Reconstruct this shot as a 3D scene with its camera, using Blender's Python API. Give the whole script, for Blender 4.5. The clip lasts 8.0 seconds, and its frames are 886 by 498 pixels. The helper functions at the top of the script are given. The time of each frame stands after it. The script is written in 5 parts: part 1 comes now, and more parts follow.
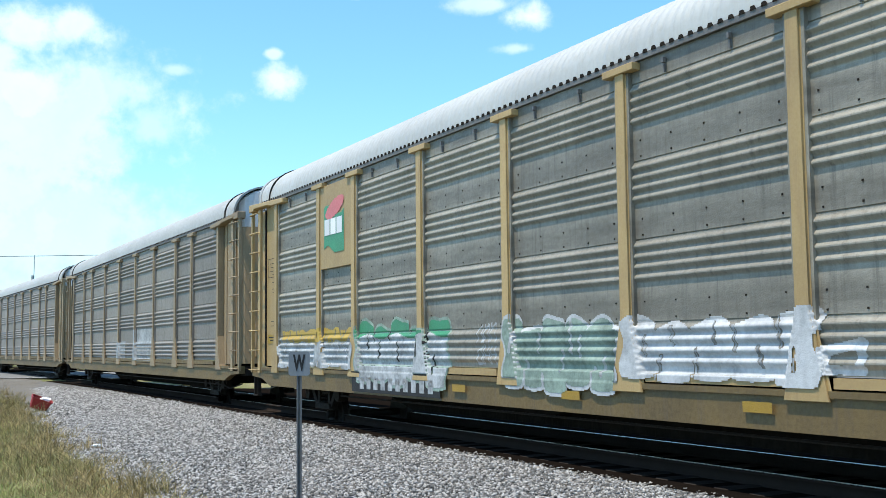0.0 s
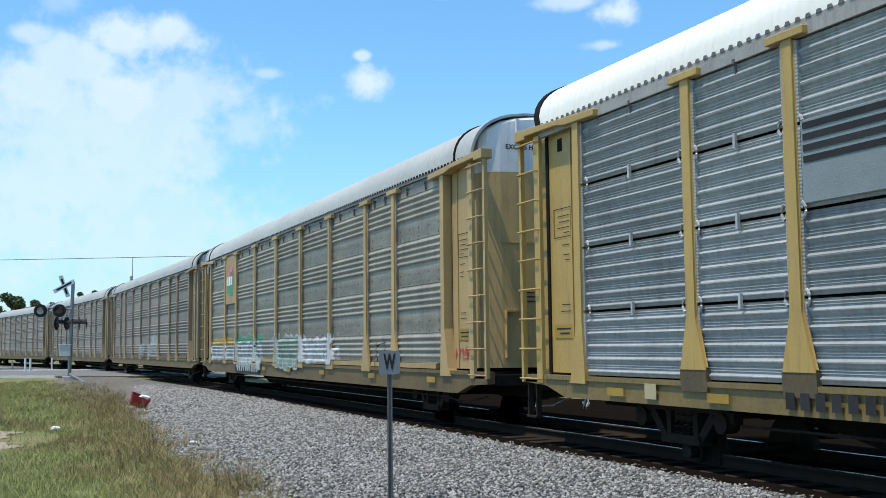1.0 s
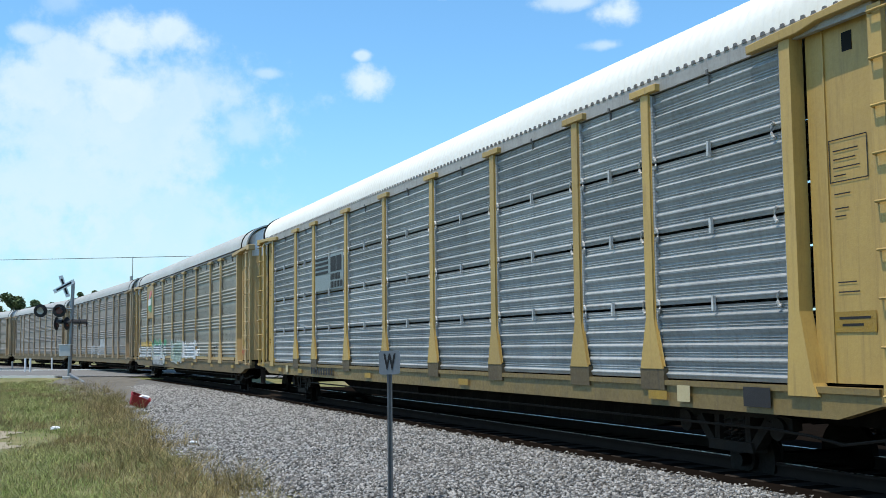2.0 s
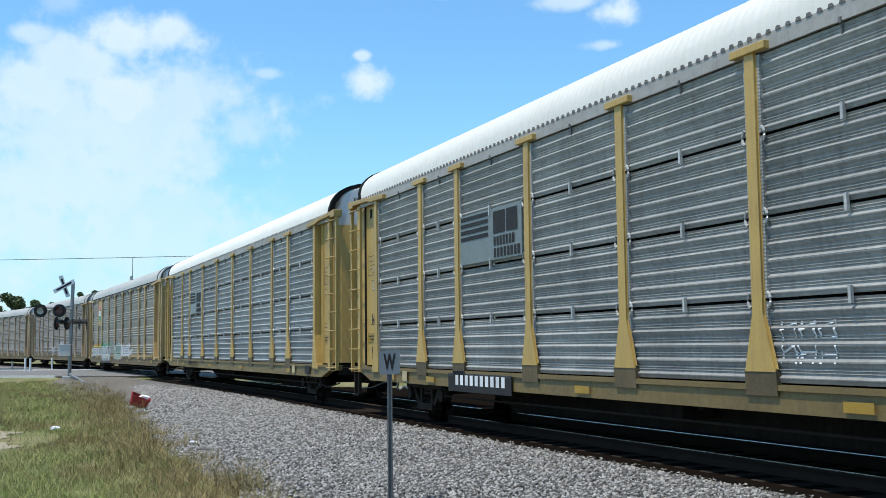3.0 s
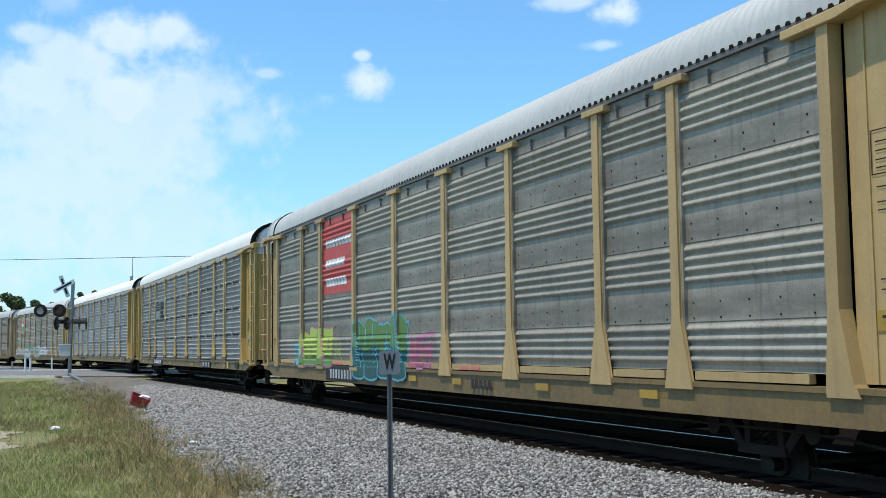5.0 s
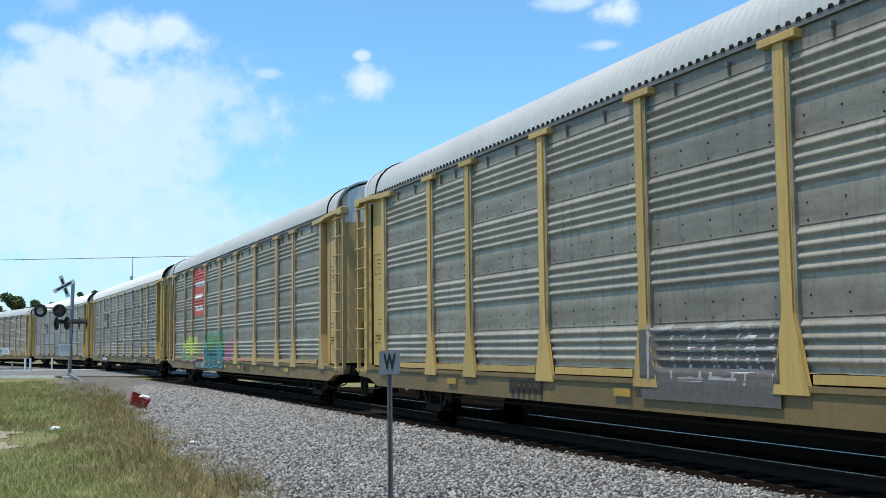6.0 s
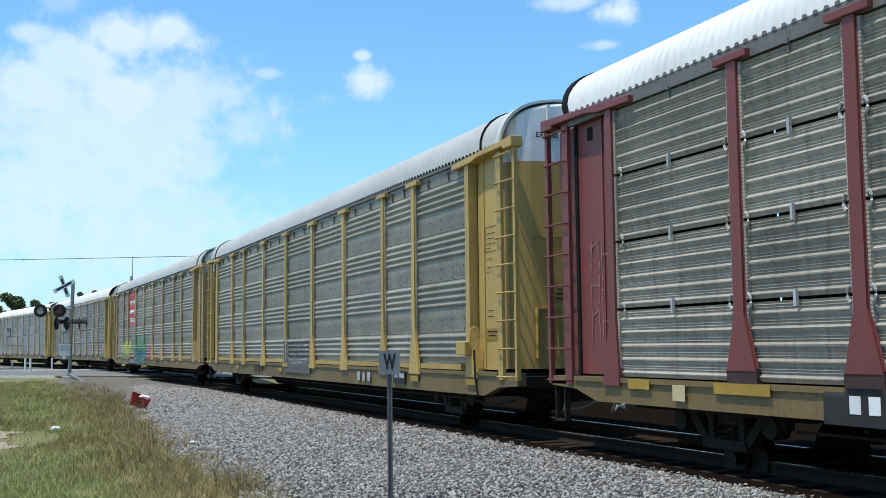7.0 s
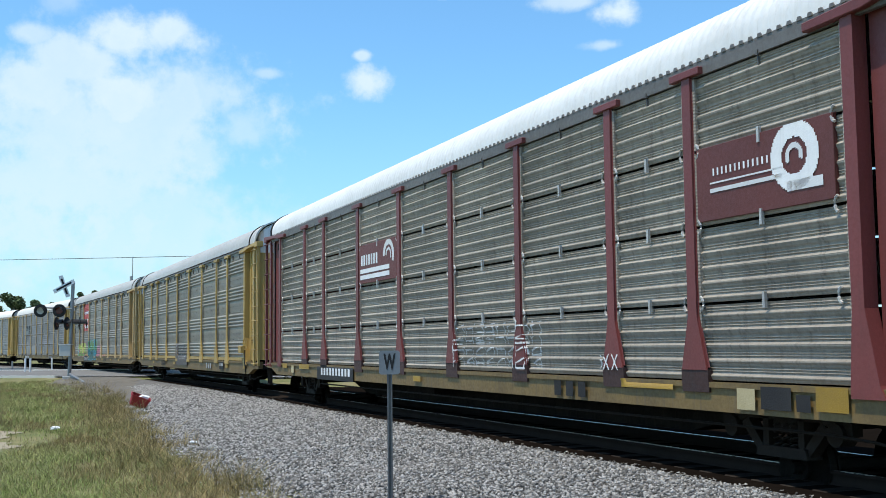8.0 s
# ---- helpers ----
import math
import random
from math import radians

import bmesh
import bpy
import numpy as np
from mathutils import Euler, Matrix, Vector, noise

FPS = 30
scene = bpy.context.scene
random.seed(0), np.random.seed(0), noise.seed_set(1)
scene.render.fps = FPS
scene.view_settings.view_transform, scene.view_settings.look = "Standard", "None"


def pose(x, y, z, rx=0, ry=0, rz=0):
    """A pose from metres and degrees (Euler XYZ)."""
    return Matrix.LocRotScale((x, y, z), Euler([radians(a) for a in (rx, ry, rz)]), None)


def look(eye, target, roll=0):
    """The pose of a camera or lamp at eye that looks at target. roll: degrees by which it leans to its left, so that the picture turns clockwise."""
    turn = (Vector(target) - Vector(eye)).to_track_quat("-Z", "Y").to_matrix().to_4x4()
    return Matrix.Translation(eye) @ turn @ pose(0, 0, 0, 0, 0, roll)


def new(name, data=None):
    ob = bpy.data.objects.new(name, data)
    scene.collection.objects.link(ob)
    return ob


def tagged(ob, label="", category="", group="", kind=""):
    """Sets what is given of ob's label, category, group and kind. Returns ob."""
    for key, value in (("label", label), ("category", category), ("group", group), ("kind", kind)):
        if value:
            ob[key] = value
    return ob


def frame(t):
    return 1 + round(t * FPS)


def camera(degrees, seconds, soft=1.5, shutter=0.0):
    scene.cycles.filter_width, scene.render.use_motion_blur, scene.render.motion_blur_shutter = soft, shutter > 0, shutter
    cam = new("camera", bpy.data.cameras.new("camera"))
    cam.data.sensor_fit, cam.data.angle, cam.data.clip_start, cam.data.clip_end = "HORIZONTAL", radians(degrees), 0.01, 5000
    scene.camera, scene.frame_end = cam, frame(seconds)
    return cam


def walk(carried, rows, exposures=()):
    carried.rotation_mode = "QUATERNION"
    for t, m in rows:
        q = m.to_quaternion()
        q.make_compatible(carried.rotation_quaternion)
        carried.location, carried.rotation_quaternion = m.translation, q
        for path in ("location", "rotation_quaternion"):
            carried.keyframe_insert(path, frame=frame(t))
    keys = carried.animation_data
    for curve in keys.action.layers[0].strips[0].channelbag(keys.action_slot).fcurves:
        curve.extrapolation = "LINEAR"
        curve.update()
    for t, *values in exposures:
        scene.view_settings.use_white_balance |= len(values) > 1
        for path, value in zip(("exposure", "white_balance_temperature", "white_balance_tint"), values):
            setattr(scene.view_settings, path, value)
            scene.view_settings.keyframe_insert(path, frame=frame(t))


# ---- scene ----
# The camera stands beside the line and settles after a short pan.
EYE_HEIGHT = 1.432
cam = camera(44.126, 8.0, soft=0.75)


def view(yaw, pitch=5.042, roll=-0.638):
    return pose(0, 0, EYE_HEIGHT, 90 + pitch, 0, yaw) @ pose(0, 0, 0, 0, 0, roll)


walk(cam, [(0.0, view(-4.67)), (0.1, view(-2.63)), (0.2, view(-1.07)), (0.3, view(-0.06)), (0.4, view(0)),
           (0.5, view(0)), (4.0, view(0)), (8.0, view(0))],
     exposures=[(0.0, 0.38), (0.2, 0.3), (0.4, 0.12), (0.6, 0.03), (0.8, 0.0), (1.0, 0.0), (2.3, 0.0), (8.0, 0.0)])

# ---- the line of the track: straight beside the camera, bending left in the distance ----
HEAD0, BEND, BEND_GROWTH, TRACK_X = radians(22.337), -0.000418, 0.0000288, 10.179
STEP = 0.5
LINE_S = np.arange(-80, 460, STEP)
_k = BEND + BEND_GROWTH * np.clip(LINE_S, 0, 190)
_th = np.concatenate([[0], np.cumsum((_k[1:] + _k[:-1]) / 2 * STEP)])
_zero = int(80 / STEP)
LINE_TH = _th - _th[_zero] + HEAD0
_dx, _dy = -np.sin(LINE_TH), np.cos(LINE_TH)
LINE_X = np.concatenate([[0], np.cumsum((_dx[1:] + _dx[:-1]) / 2 * STEP)])
LINE_Y = np.concatenate([[0], np.cumsum((_dy[1:] + _dy[:-1]) / 2 * STEP)])
LINE_X += TRACK_X - LINE_X[_zero]
LINE_Y -= LINE_Y[_zero]


def on_line(s, lateral=0.0):
    """Plan place at s along the track, lateral metres to the camera's side of it."""
    x, y, th = (np.interp(s, LINE_S, a) for a in (LINE_X, LINE_Y, LINE_TH))
    return x - np.cos(th) * lateral, y - np.sin(th) * lateral


def off_line(x, y):
    """Nearest s and signed lateral of plan places."""
    x, y = np.atleast_1d(x), np.atleast_1d(y)
    s, lat = np.empty(len(x)), np.empty(len(x))
    for i in range(0, len(x), 4000):
        a, b = x[i:i + 4000, None], y[i:i + 4000, None]
        j = np.argmin((a - LINE_X) ** 2 + (b - LINE_Y) ** 2, axis=1)
        s[i:i + 4000] = LINE_S[j]
        lat[i:i + 4000] = -(a[:, 0] - LINE_X[j]) * np.cos(LINE_TH[j]) - (b[:, 0] - LINE_Y[j]) * np.sin(LINE_TH[j])
        far = (j == 0) | (j == len(LINE_S) - 1)
        side = np.where(lat[i:i + 4000] < 0, -1, 1)
        dist = np.sqrt((a[:, 0] - LINE_X[j]) ** 2 + (b[:, 0] - LINE_Y[j]) ** 2)
        lat[i:i + 4000] = np.where(far, side * dist, lat[i:i + 4000])
    return s, lat


# ---- sky and sun ----
SUN_ELEVATION = radians(71)
SUN_TO = Vector((-0.89, -0.456, 0)).normalized() * math.cos(SUN_ELEVATION) + Vector((0, 0, math.sin(SUN_ELEVATION)))
sun = new("sun", bpy.data.lights.new("sun", "SUN"))
sun.data.energy, sun.data.angle, sun.data.color = 4.4, radians(0.53), (1.0, 0.9, 0.75)
sun.matrix_world = look(SUN_TO * 100, (0, 0, 0))

world = bpy.data.worlds.new("sky")
scene.world = world
world.use_nodes = True


class Nodes:
    """Short calls to add and link nodes."""

    def __init__(self, tree):
        self.tree = tree

    def add(self, kind, sets=None, **links):
        n = self.tree.nodes.new(kind)
        sets = sets or {}
        if "data_type" in sets:
            n.data_type = sets["data_type"]
        if "blend_type" in sets:
            n.blend_type = sets["blend_type"]
        if "operation" in sets:
            n.operation = sets["operation"]
        if "use_clamp" in sets:
            n.use_clamp = sets["use_clamp"]
        if "interpolation_type" in sets:
            n.interpolation_type = sets["interpolation_type"]
        for k, v in links.items():
            sock = n.inputs[int(k[1:])] if k[0] == "i" and k[1:].isdigit() else n.inputs[k.replace("_", " ")]
            if isinstance(v, bpy.types.NodeSocket):
                self.tree.links.new(v, sock)
            else:
                sock.default_value = v
        return n

    def math(self, op, a, b=0.0, clamp=False):
        return self.add("ShaderNodeMath", {"operation": op, "use_clamp": clamp}, i0=a, i1=b).outputs[0]

    def mix(self, fac, a, b, blend="MIX"):
        n = self.add("ShaderNodeMix", {"data_type": "RGBA", "blend_type": blend})
        for sock, v in ((n.inputs[0], fac), (n.inputs[6], a), (n.inputs[7], b)):
            if isinstance(v, bpy.types.NodeSocket):
                self.tree.links.new(v, sock)
            else:
                sock.default_value = v
        return n.outputs[2]

    def ramp(self, value, a, b, lo=0.0, hi=1.0):
        n = self.add("ShaderNodeMapRange", {"interpolation_type": "SMOOTHSTEP"})
        for sock, v in zip(n.inputs, (value, a, b, lo, hi)):
            if isinstance(v, bpy.types.NodeSocket):
                self.tree.links.new(v, sock)
            else:
                sock.default_value = v
        return n.outputs[0]


def sky_world():
    tree = world.node_tree
    tree.nodes.clear()
    n = Nodes(tree)
    sky = n.add("ShaderNodeTexSky")
    sky.sky_type, sky.sun_disc = "NISHITA", False
    sky.sun_elevation, sky.sun_rotation = SUN_ELEVATION, math.atan2(SUN_TO.x, SUN_TO.y)
    sky.air_density, sky.dust_density, sky.ozone_density = 1.0, 0.6, 1.6
    place = n.add("ShaderNodeTexCoord").outputs["Generated"]
    split = n.add("ShaderNodeSeparateXYZ", None, Vector=place)
    bearing = n.math("MULTIPLY", n.math("ARCTAN2", n.math("MULTIPLY", split.outputs["X"], -1.0), split.outputs["Y"]), 180 / math.pi)
    height = n.math("MULTIPLY", n.math("ARCSINE", split.outputs["Z"]), 180 / math.pi)
    wide = n.add("ShaderNodeTexNoise", None, Vector=place, Scale=11.0, Detail=8.0, Roughness=0.62).outputs["Fac"]
    fine = n.add("ShaderNodeTexNoise", None, Vector=place, Scale=38.0, Detail=7.0, Roughness=0.6).outputs["Fac"]
    ragged = n.math("ADD", n.math("MULTIPLY", n.math("SUBTRACT", wide, 0.5), 2.2), n.math("MULTIPLY", n.math("SUBTRACT", fine, 0.5), 1.5))
    # clouds: degrees left of ahead, height above the horizon, half width, half height, thickness
    clouds = [(16.6, 11.0, 8.2, 5.2, 0.8), (15.8, 6.0, 9.5, 4.6, 0.6), (19.5, 7.5, 8.0, 5.5, 0.75),
              (16.3, 15.5, 3.0, 1.5, 0.95), (14.4, 15.9, 2.0, 1.2, 0.95), (18.4, 14.2, 3.0, 1.6, 0.9), (20.6, 12.8, 2.6, 1.8, 0.9), (12.2, 13.0, 2.6, 1.8, 0.65),
              (16.8, 12.6, 3.4, 1.9, 0.95), (10.6, 11.2, 2.2, 1.6, 0.5), (12.8, 10.0, 2.8, 2.0, 0.6), (21.0, 15.4, 1.4, 0.65, 0.75), (19.2, 17.2, 1.4, 0.9, 0.35),
              (3.95, 13.75, 1.25, 0.85, 1.0), (4.2, 15.1, 0.55, 0.32, 0.8), (9.2, 14.1, 0.8, 0.36, 0.55), (-9.4, 17.0, 1.6, 0.85, 1.0), (-7.0, 17.6, 2.4, 0.5, 0.75),
              (-8.8, 15.35, 1.5, 0.36, 0.6), (0.0, 18.0, 0.7, 0.25, 0.6), (8.4, 6.0, 3.4, 1.6, 0.3),
              (55, 25, 14, 8, 0.8), (95, 20, 16, 9, 0.8), (150, 28, 18, 10, 0.8), (-150, 22, 16, 9, 0.8), (-110, 30, 18, 10, 0.8), (-60, 24, 13, 8, 0.8)]
    total = None
    for left, up, half_w, half_h, thick in clouds:
        dx = n.math("MULTIPLY", n.math("SUBTRACT", bearing, float(left)), 1.0 / half_w)
        dy = n.math("MULTIPLY", n.math("SUBTRACT", height, float(up)), 1.0 / half_h)
        far = n.math("SQRT", n.math("ADD", n.math("MULTIPLY", dx, dx), n.math("MULTIPLY", dy, dy)))
        m = n.ramp(n.math("ADD", far, ragged), 1.15, 0.25, 0.0, thick)
        total = m if total is None else n.math("MAXIMUM", total, m)
    total = n.math("MULTIPLY", total, n.ramp(wide, 0.3, 0.6, 0.82, 1.0), clamp=True)
    clear = n.mix(1.0, sky.outputs[0], (0.81, 1.25, 1.44, 1), "MULTIPLY")
    haze = n.ramp(split.outputs["Z"], 0.0, 0.24, 0.45, 0.0)
    col = n.mix(haze, clear, (3.0, 4.6, 5.6, 1))
    col = n.mix(total, col, (5.2, 6.25, 6.8, 1))
    back = n.add("ShaderNodeBackground", None, Color=col, Strength=0.15)
    n.add("ShaderNodeOutputWorld", None, Surface=back.outputs[0])


sky_world()


# ---- materials ----
def stuff_material(name, base, other, rough=0.6, metal=0.0, grain=40.0, blotch=2.0, streak=0.0, dirt=None, bump=0.1,
                   bump_scale=60.0, island=False, amount=0.5, ribs=0.0, bands=None):
    """A painted, metal or earthen surface: two colours mixed at two scales, streaks of grime that run down, fine relief."""
    m = bpy.data.materials.new(name)
    m.use_nodes = True
    tree = m.node_tree
    n = Nodes(tree)
    bsdf = tree.nodes["Principled BSDF"]
    where = n.add("ShaderNodeTexCoord").outputs["Object"]
    pick = n.add("ShaderNodeObjectInfo").outputs["Random"]
    shift = n.math("MULTIPLY", pick, 37.0)
    at = n.add("ShaderNodeVectorMath", {"operation": "ADD"}, i0=where, i1=shift).outputs[0]
    big = n.add("ShaderNodeTexNoise", None, Vector=at, Scale=blotch, Detail=5.0, Roughness=0.65).outputs["Fac"]
    small = n.add("ShaderNodeTexNoise", None, Vector=at, Scale=grain, Detail=3.0, Roughness=0.6).outputs["Fac"]
    fac = n.math("ADD", n.ramp(big, 0.35, 0.7, 0, amount), n.ramp(small, 0.3, 0.75, 0, amount * 0.6), clamp=True)
    col = n.mix(fac, (*base, 1), (*other, 1))
    if island:
        rnd = n.add("ShaderNodeNewGeometry").outputs["Random Per Island"]
        col = n.mix(n.math("MULTIPLY", rnd, 0.75), col, (*(dirt or other), 1))
        val = n.ramp(n.math("FRACT", n.math("MULTIPLY", rnd, 17.3)), 0.0, 1.0, 0.4, 1.55)
        hsv = n.add("ShaderNodeHueSaturation", None, Color=col, Value=val)
        col = hsv.outputs[0]
    else:
        val = n.ramp(pick, 0.0, 1.0, 0.88, 1.1)
        col = n.add("ShaderNodeHueSaturation", None, Color=col, Value=val).outputs[0]
    if streak:
        long = n.add("ShaderNodeMapping", None, Vector=at)
        long.inputs["Scale"].default_value = (7.0, 7.0, 0.5)
        run = n.add("ShaderNodeTexNoise", None, Vector=long.outputs[0], Scale=1.6, Detail=5.0, Roughness=0.7).outputs["Fac"]
        col = n.mix(n.ramp(run, 0.48, 0.78, 0.0, streak), col, (*(dirt or (0.05, 0.04, 0.03)), 1))
    if bands:
        # soot that clings to the flat strips between the ridges, patchy along the car
        first, pitch_, ridge = bands
        up = n.add("ShaderNodeSeparateXYZ", None, Vector=where).outputs["Z"]
        share = n.math("FRACT", n.math("MULTIPLY", n.math("SUBTRACT", up, first), 1.0 / pitch_))
        clings = n.math("MULTIPLY", n.ramp(share, ridge / pitch_ - 0.02, ridge / pitch_ + 0.12), n.ramp(share, 1.0, 0.8))
        smear = n.add("ShaderNodeMapping", None, Vector=at)
        smear.inputs["Scale"].default_value = (0.7, 0.7, 4.0)
        patchy = n.add("ShaderNodeTexNoise", None, Vector=smear.outputs[0], Scale=1.5, Detail=6.0, Roughness=0.65).outputs["Fac"]
        col = n.mix(n.math("MULTIPLY", clings, n.ramp(patchy, 0.25, 0.7, 0.25, 0.75)), col, (0.1, 0.088, 0.07, 1))
    tree.links.new(col, bsdf.inputs["Base Color"])
    bsdf.inputs["Metallic"].default_value = metal
    tree.links.new(n.ramp(small, 0.2, 0.8, max(rough - 0.12, 0.05), min(rough + 0.12, 1.0)), bsdf.inputs["Roughness"])
    rough_h = n.add("ShaderNodeTexNoise", None, Vector=at, Scale=bump_scale, Detail=3.0).outputs["Fac"]
    if ribs:
        axis = n.add("ShaderNodeSeparateXYZ", None, Vector=where).outputs["Z"]
        rib = n.math("SINE", n.math("MULTIPLY", axis, ribs))
        rough_h = n.math("ADD", n.math("MULTIPLY", rough_h, 0.4), n.math("MULTIPLY", rib, 0.5))
    b = n.add("ShaderNodeBump", None, Height=rough_h, Strength=min(1.0, bump * 3), Distance=0.01)
    tree.links.new(b.outputs[0], bsdf.inputs["Normal"])
    return m


M = stuff_material
GALV = M("galvanised_steel", (0.32, 0.297, 0.244), (0.181, 0.167, 0.136), 0.5, 0.1, 18, 1.2, 0.7, (0.085, 0.075, 0.065), 0.12, bands=(1.16, 0.955, 0.5))
GALV_BLUE = M("ribbed_galvanised_steel", (0.343, 0.348, 0.338), (0.172, 0.173, 0.169), 0.58, 0.1, 14, 0.9, 0.55, (0.12, 0.105, 0.095), 0.12, ribs=150)
GALV_WARM = M("weathered_ribbed_steel", (0.384, 0.348, 0.296), (0.211, 0.188, 0.158), 0.62, 0.08, 14, 0.9, 0.75, (0.11, 0.09, 0.08), 0.12, ribs=150)
GALV_FAR = M("dull_brownish_steel", (0.263, 0.237, 0.208), (0.188, 0.169, 0.142), 0.6, 0.15, 12, 0.8, 0.5, (0.1, 0.08, 0.07))
YELLOW = M("yellow_paint", (0.446, 0.301, 0.087), (0.357, 0.234, 0.0737), 0.5, 0.0, 30, 1.3, 0.55, (0.2, 0.12, 0.05), 0.05)
TAN = M("faded_yellow_paint", (0.446, 0.312, 0.134), (0.346, 0.234, 0.106), 0.55, 0.0, 30, 1.3, 0.55, (0.24, 0.15, 0.08), 0.05)
SILL_YELLOW = M("grimy_yellow_sill", (0.184, 0.122, 0.0414), (0.0872, 0.0598, 0.0258), 0.6, 0.0, 20, 0.9, 0.75, (0.1, 0.075, 0.05), 0.08)
RED = M("oxide_red_paint", (0.174, 0.0396, 0.0372), (0.126, 0.0324, 0.03), 0.5, 0.0, 30, 1.3, 0.3, (0.09, 0.04, 0.035), 0.05)
BROWN = M("brown_sign_paint", (0.144, 0.036, 0.03), (0.108, 0.03, 0.0264), 0.55, 0.0, 30, 1.5)
ROOF_GREY = M("grey_roof_sheet", (0.54, 0.545, 0.529), (0.41, 0.416, 0.405), 0.5, 0.1, 10, 0.5, 0.35, (0.3, 0.29, 0.27), 0.05)
ROOF_WHITE = M("white_roof_sheet", (0.74, 0.74, 0.7), (0.62, 0.61, 0.56), 0.5, 0.0, 10, 0.5, 0.3, (0.5, 0.47, 0.4), 0.05)
END_WHITE = M("pale_end_cap", (0.68, 0.69, 0.7), (0.52, 0.54, 0.55), 0.5, 0.1, 14, 1.0, 0.4, (0.3, 0.3, 0.3))
BLACK = M("black_grime_and_gap_shade", (0.018, 0.016, 0.015), (0.035, 0.03, 0.026), 0.75, 0.0, 20, 2.0, 0.4, (0.05, 0.04, 0.03), 0.15)
DARK = M("black_parts_and_gap_shade", (0.012, 0.012, 0.012), (0.02, 0.02, 0.02), 0.8)
TRUCK = M("rusty_cast_steel", (0.022, 0.018, 0.015), (0.036, 0.027, 0.021), 0.7, 0.2, 25, 3.0, 0.3, (0.03, 0.025, 0.02), 0.2)
WHEEL = M("worn_wheel_steel", (0.035, 0.03, 0.026), (0.025, 0.021, 0.018), 0.6, 0.3, 25, 3.0)
RAIL = M("rail_steel", (0.035, 0.026, 0.021), (0.025, 0.019, 0.016), 0.8, 0.0, 30, 2.0)
RAIL_TOP = M("polished_rail_head", (0.36, 0.345, 0.33), (0.28, 0.265, 0.25), 0.28, 0.9, 30, 2.0)
CLIP = M("pale_clip_steel", (0.54, 0.54, 0.527), (0.351, 0.338, 0.324), 0.5, 0.3, 40, 4.0)
WHITE = M("white_paint", (0.78, 0.79, 0.8), (0.66, 0.68, 0.7), 0.5, 0.0, 30, 2.0, 0.2, (0.4, 0.4, 0.4))
PALE = M("thin_white_spray", (0.493, 0.51, 0.519), (0.176, 0.185, 0.185), 0.6, 0.0, 14, 2.2, 0.3, (0.2, 0.2, 0.2), amount=0.7)
SPRAY_WHITE = M("white_spray", (0.634, 0.651, 0.66), (0.299, 0.308, 0.317), 0.55, 0.0, 14, 2.2, 0.3, (0.3, 0.3, 0.3), amount=0.6)
DIM = M("dim_grey_spray", (0.34, 0.33, 0.32), (0.2, 0.19, 0.185), 0.6, 0.0, 14, 2.2)
SCRUBBED = M("scrubbed_dark_patch", (0.104, 0.092, 0.084), (0.068, 0.06, 0.056), 0.6, 0.1, 14, 2.2, 0.4, (0.06, 0.05, 0.05))
INK = M("black_paint", (0.03, 0.03, 0.032), (0.045, 0.045, 0.045), 0.55)
AMBER = M("amber_reflector", (0.38, 0.23, 0.025), (0.25, 0.155, 0.03), 0.45)
# Darker tones of the post colours, for the bent feet.
DARK_YELLOW = M("dark_yellow_paint", (0.13, 0.095, 0.045), (0.07, 0.052, 0.03), 0.65, 0.0, 20, 1.2, 0.6, (0.05, 0.04, 0.03))
DARK_RED = M("dark_red_paint", (0.06, 0.026, 0.023), (0.04, 0.02, 0.018), 0.65, 0.0, 20, 1.2, 0.6, (0.03, 0.022, 0.02))
DIRT = M("gravelly_dirt", (0.15, 0.135, 0.11), (0.08, 0.074, 0.062), 0.95, 0.0, 8, 0.9, 0.0, None, 0.6, 14)
DRY_DIRT = M("dry_pale_dirt", (0.34, 0.29, 0.21), (0.22, 0.2, 0.12), 0.95, 0.0, 8, 0.9, 0.0, None, 0.5, 14)
REDTAPE = M("red_reflector", (0.5, 0.1, 0.07), (0.4, 0.09, 0.07), 0.4)
SIGN_RED = M("red_sign_paint", (0.48, 0.06, 0.048), (0.372, 0.054, 0.0456), 0.55, 0.0, 20, 1.5, 0.35, (0.25, 0.05, 0.045))
GREEN = M("green_paint", (0.04, 0.25, 0.12), (0.05, 0.17, 0.095), 0.5)
PALE_GREEN = M("pale_green_spray", (0.317, 0.414, 0.343), (0.132, 0.176, 0.145), 0.55, 0.0, 14, 2.2, amount=0.7)
PINK = M("faded_red_paint", (0.6, 0.16, 0.16), (0.5, 0.14, 0.14), 0.5)
LIME = M("lime_spray", (0.45, 0.55, 0.1), (0.34, 0.46, 0.08), 0.5)
TEAL = M("dark_teal_spray", (0.012, 0.085, 0.075), (0.01, 0.06, 0.055), 0.5)
LEAF_GREEN = M("leaf_green_spray", (0.12, 0.23, 0.045), (0.08, 0.17, 0.04), 0.5)
SKY_BLUE = M("sky_blue_spray", (0.1, 0.42, 0.56), (0.09, 0.3, 0.42), 0.5)
MAGENTA = M("magenta_spray", (0.4, 0.13, 0.25), (0.26, 0.12, 0.18), 0.55)
OCHRE = M("ochre_spray", (0.55, 0.36, 0.05), (0.45, 0.3, 0.06), 0.5)
GREY_PAINT = M("blue_grey_sign_paint", (0.2, 0.235, 0.24), (0.15, 0.18, 0.185), 0.5)
STONE = M("ballast_stone", (0.255, 0.252, 0.241), (0.14, 0.138, 0.131), 0.9, 0.0, 30, 3.0, 0.0, (0.33, 0.325, 0.32), 0.3, island=True)
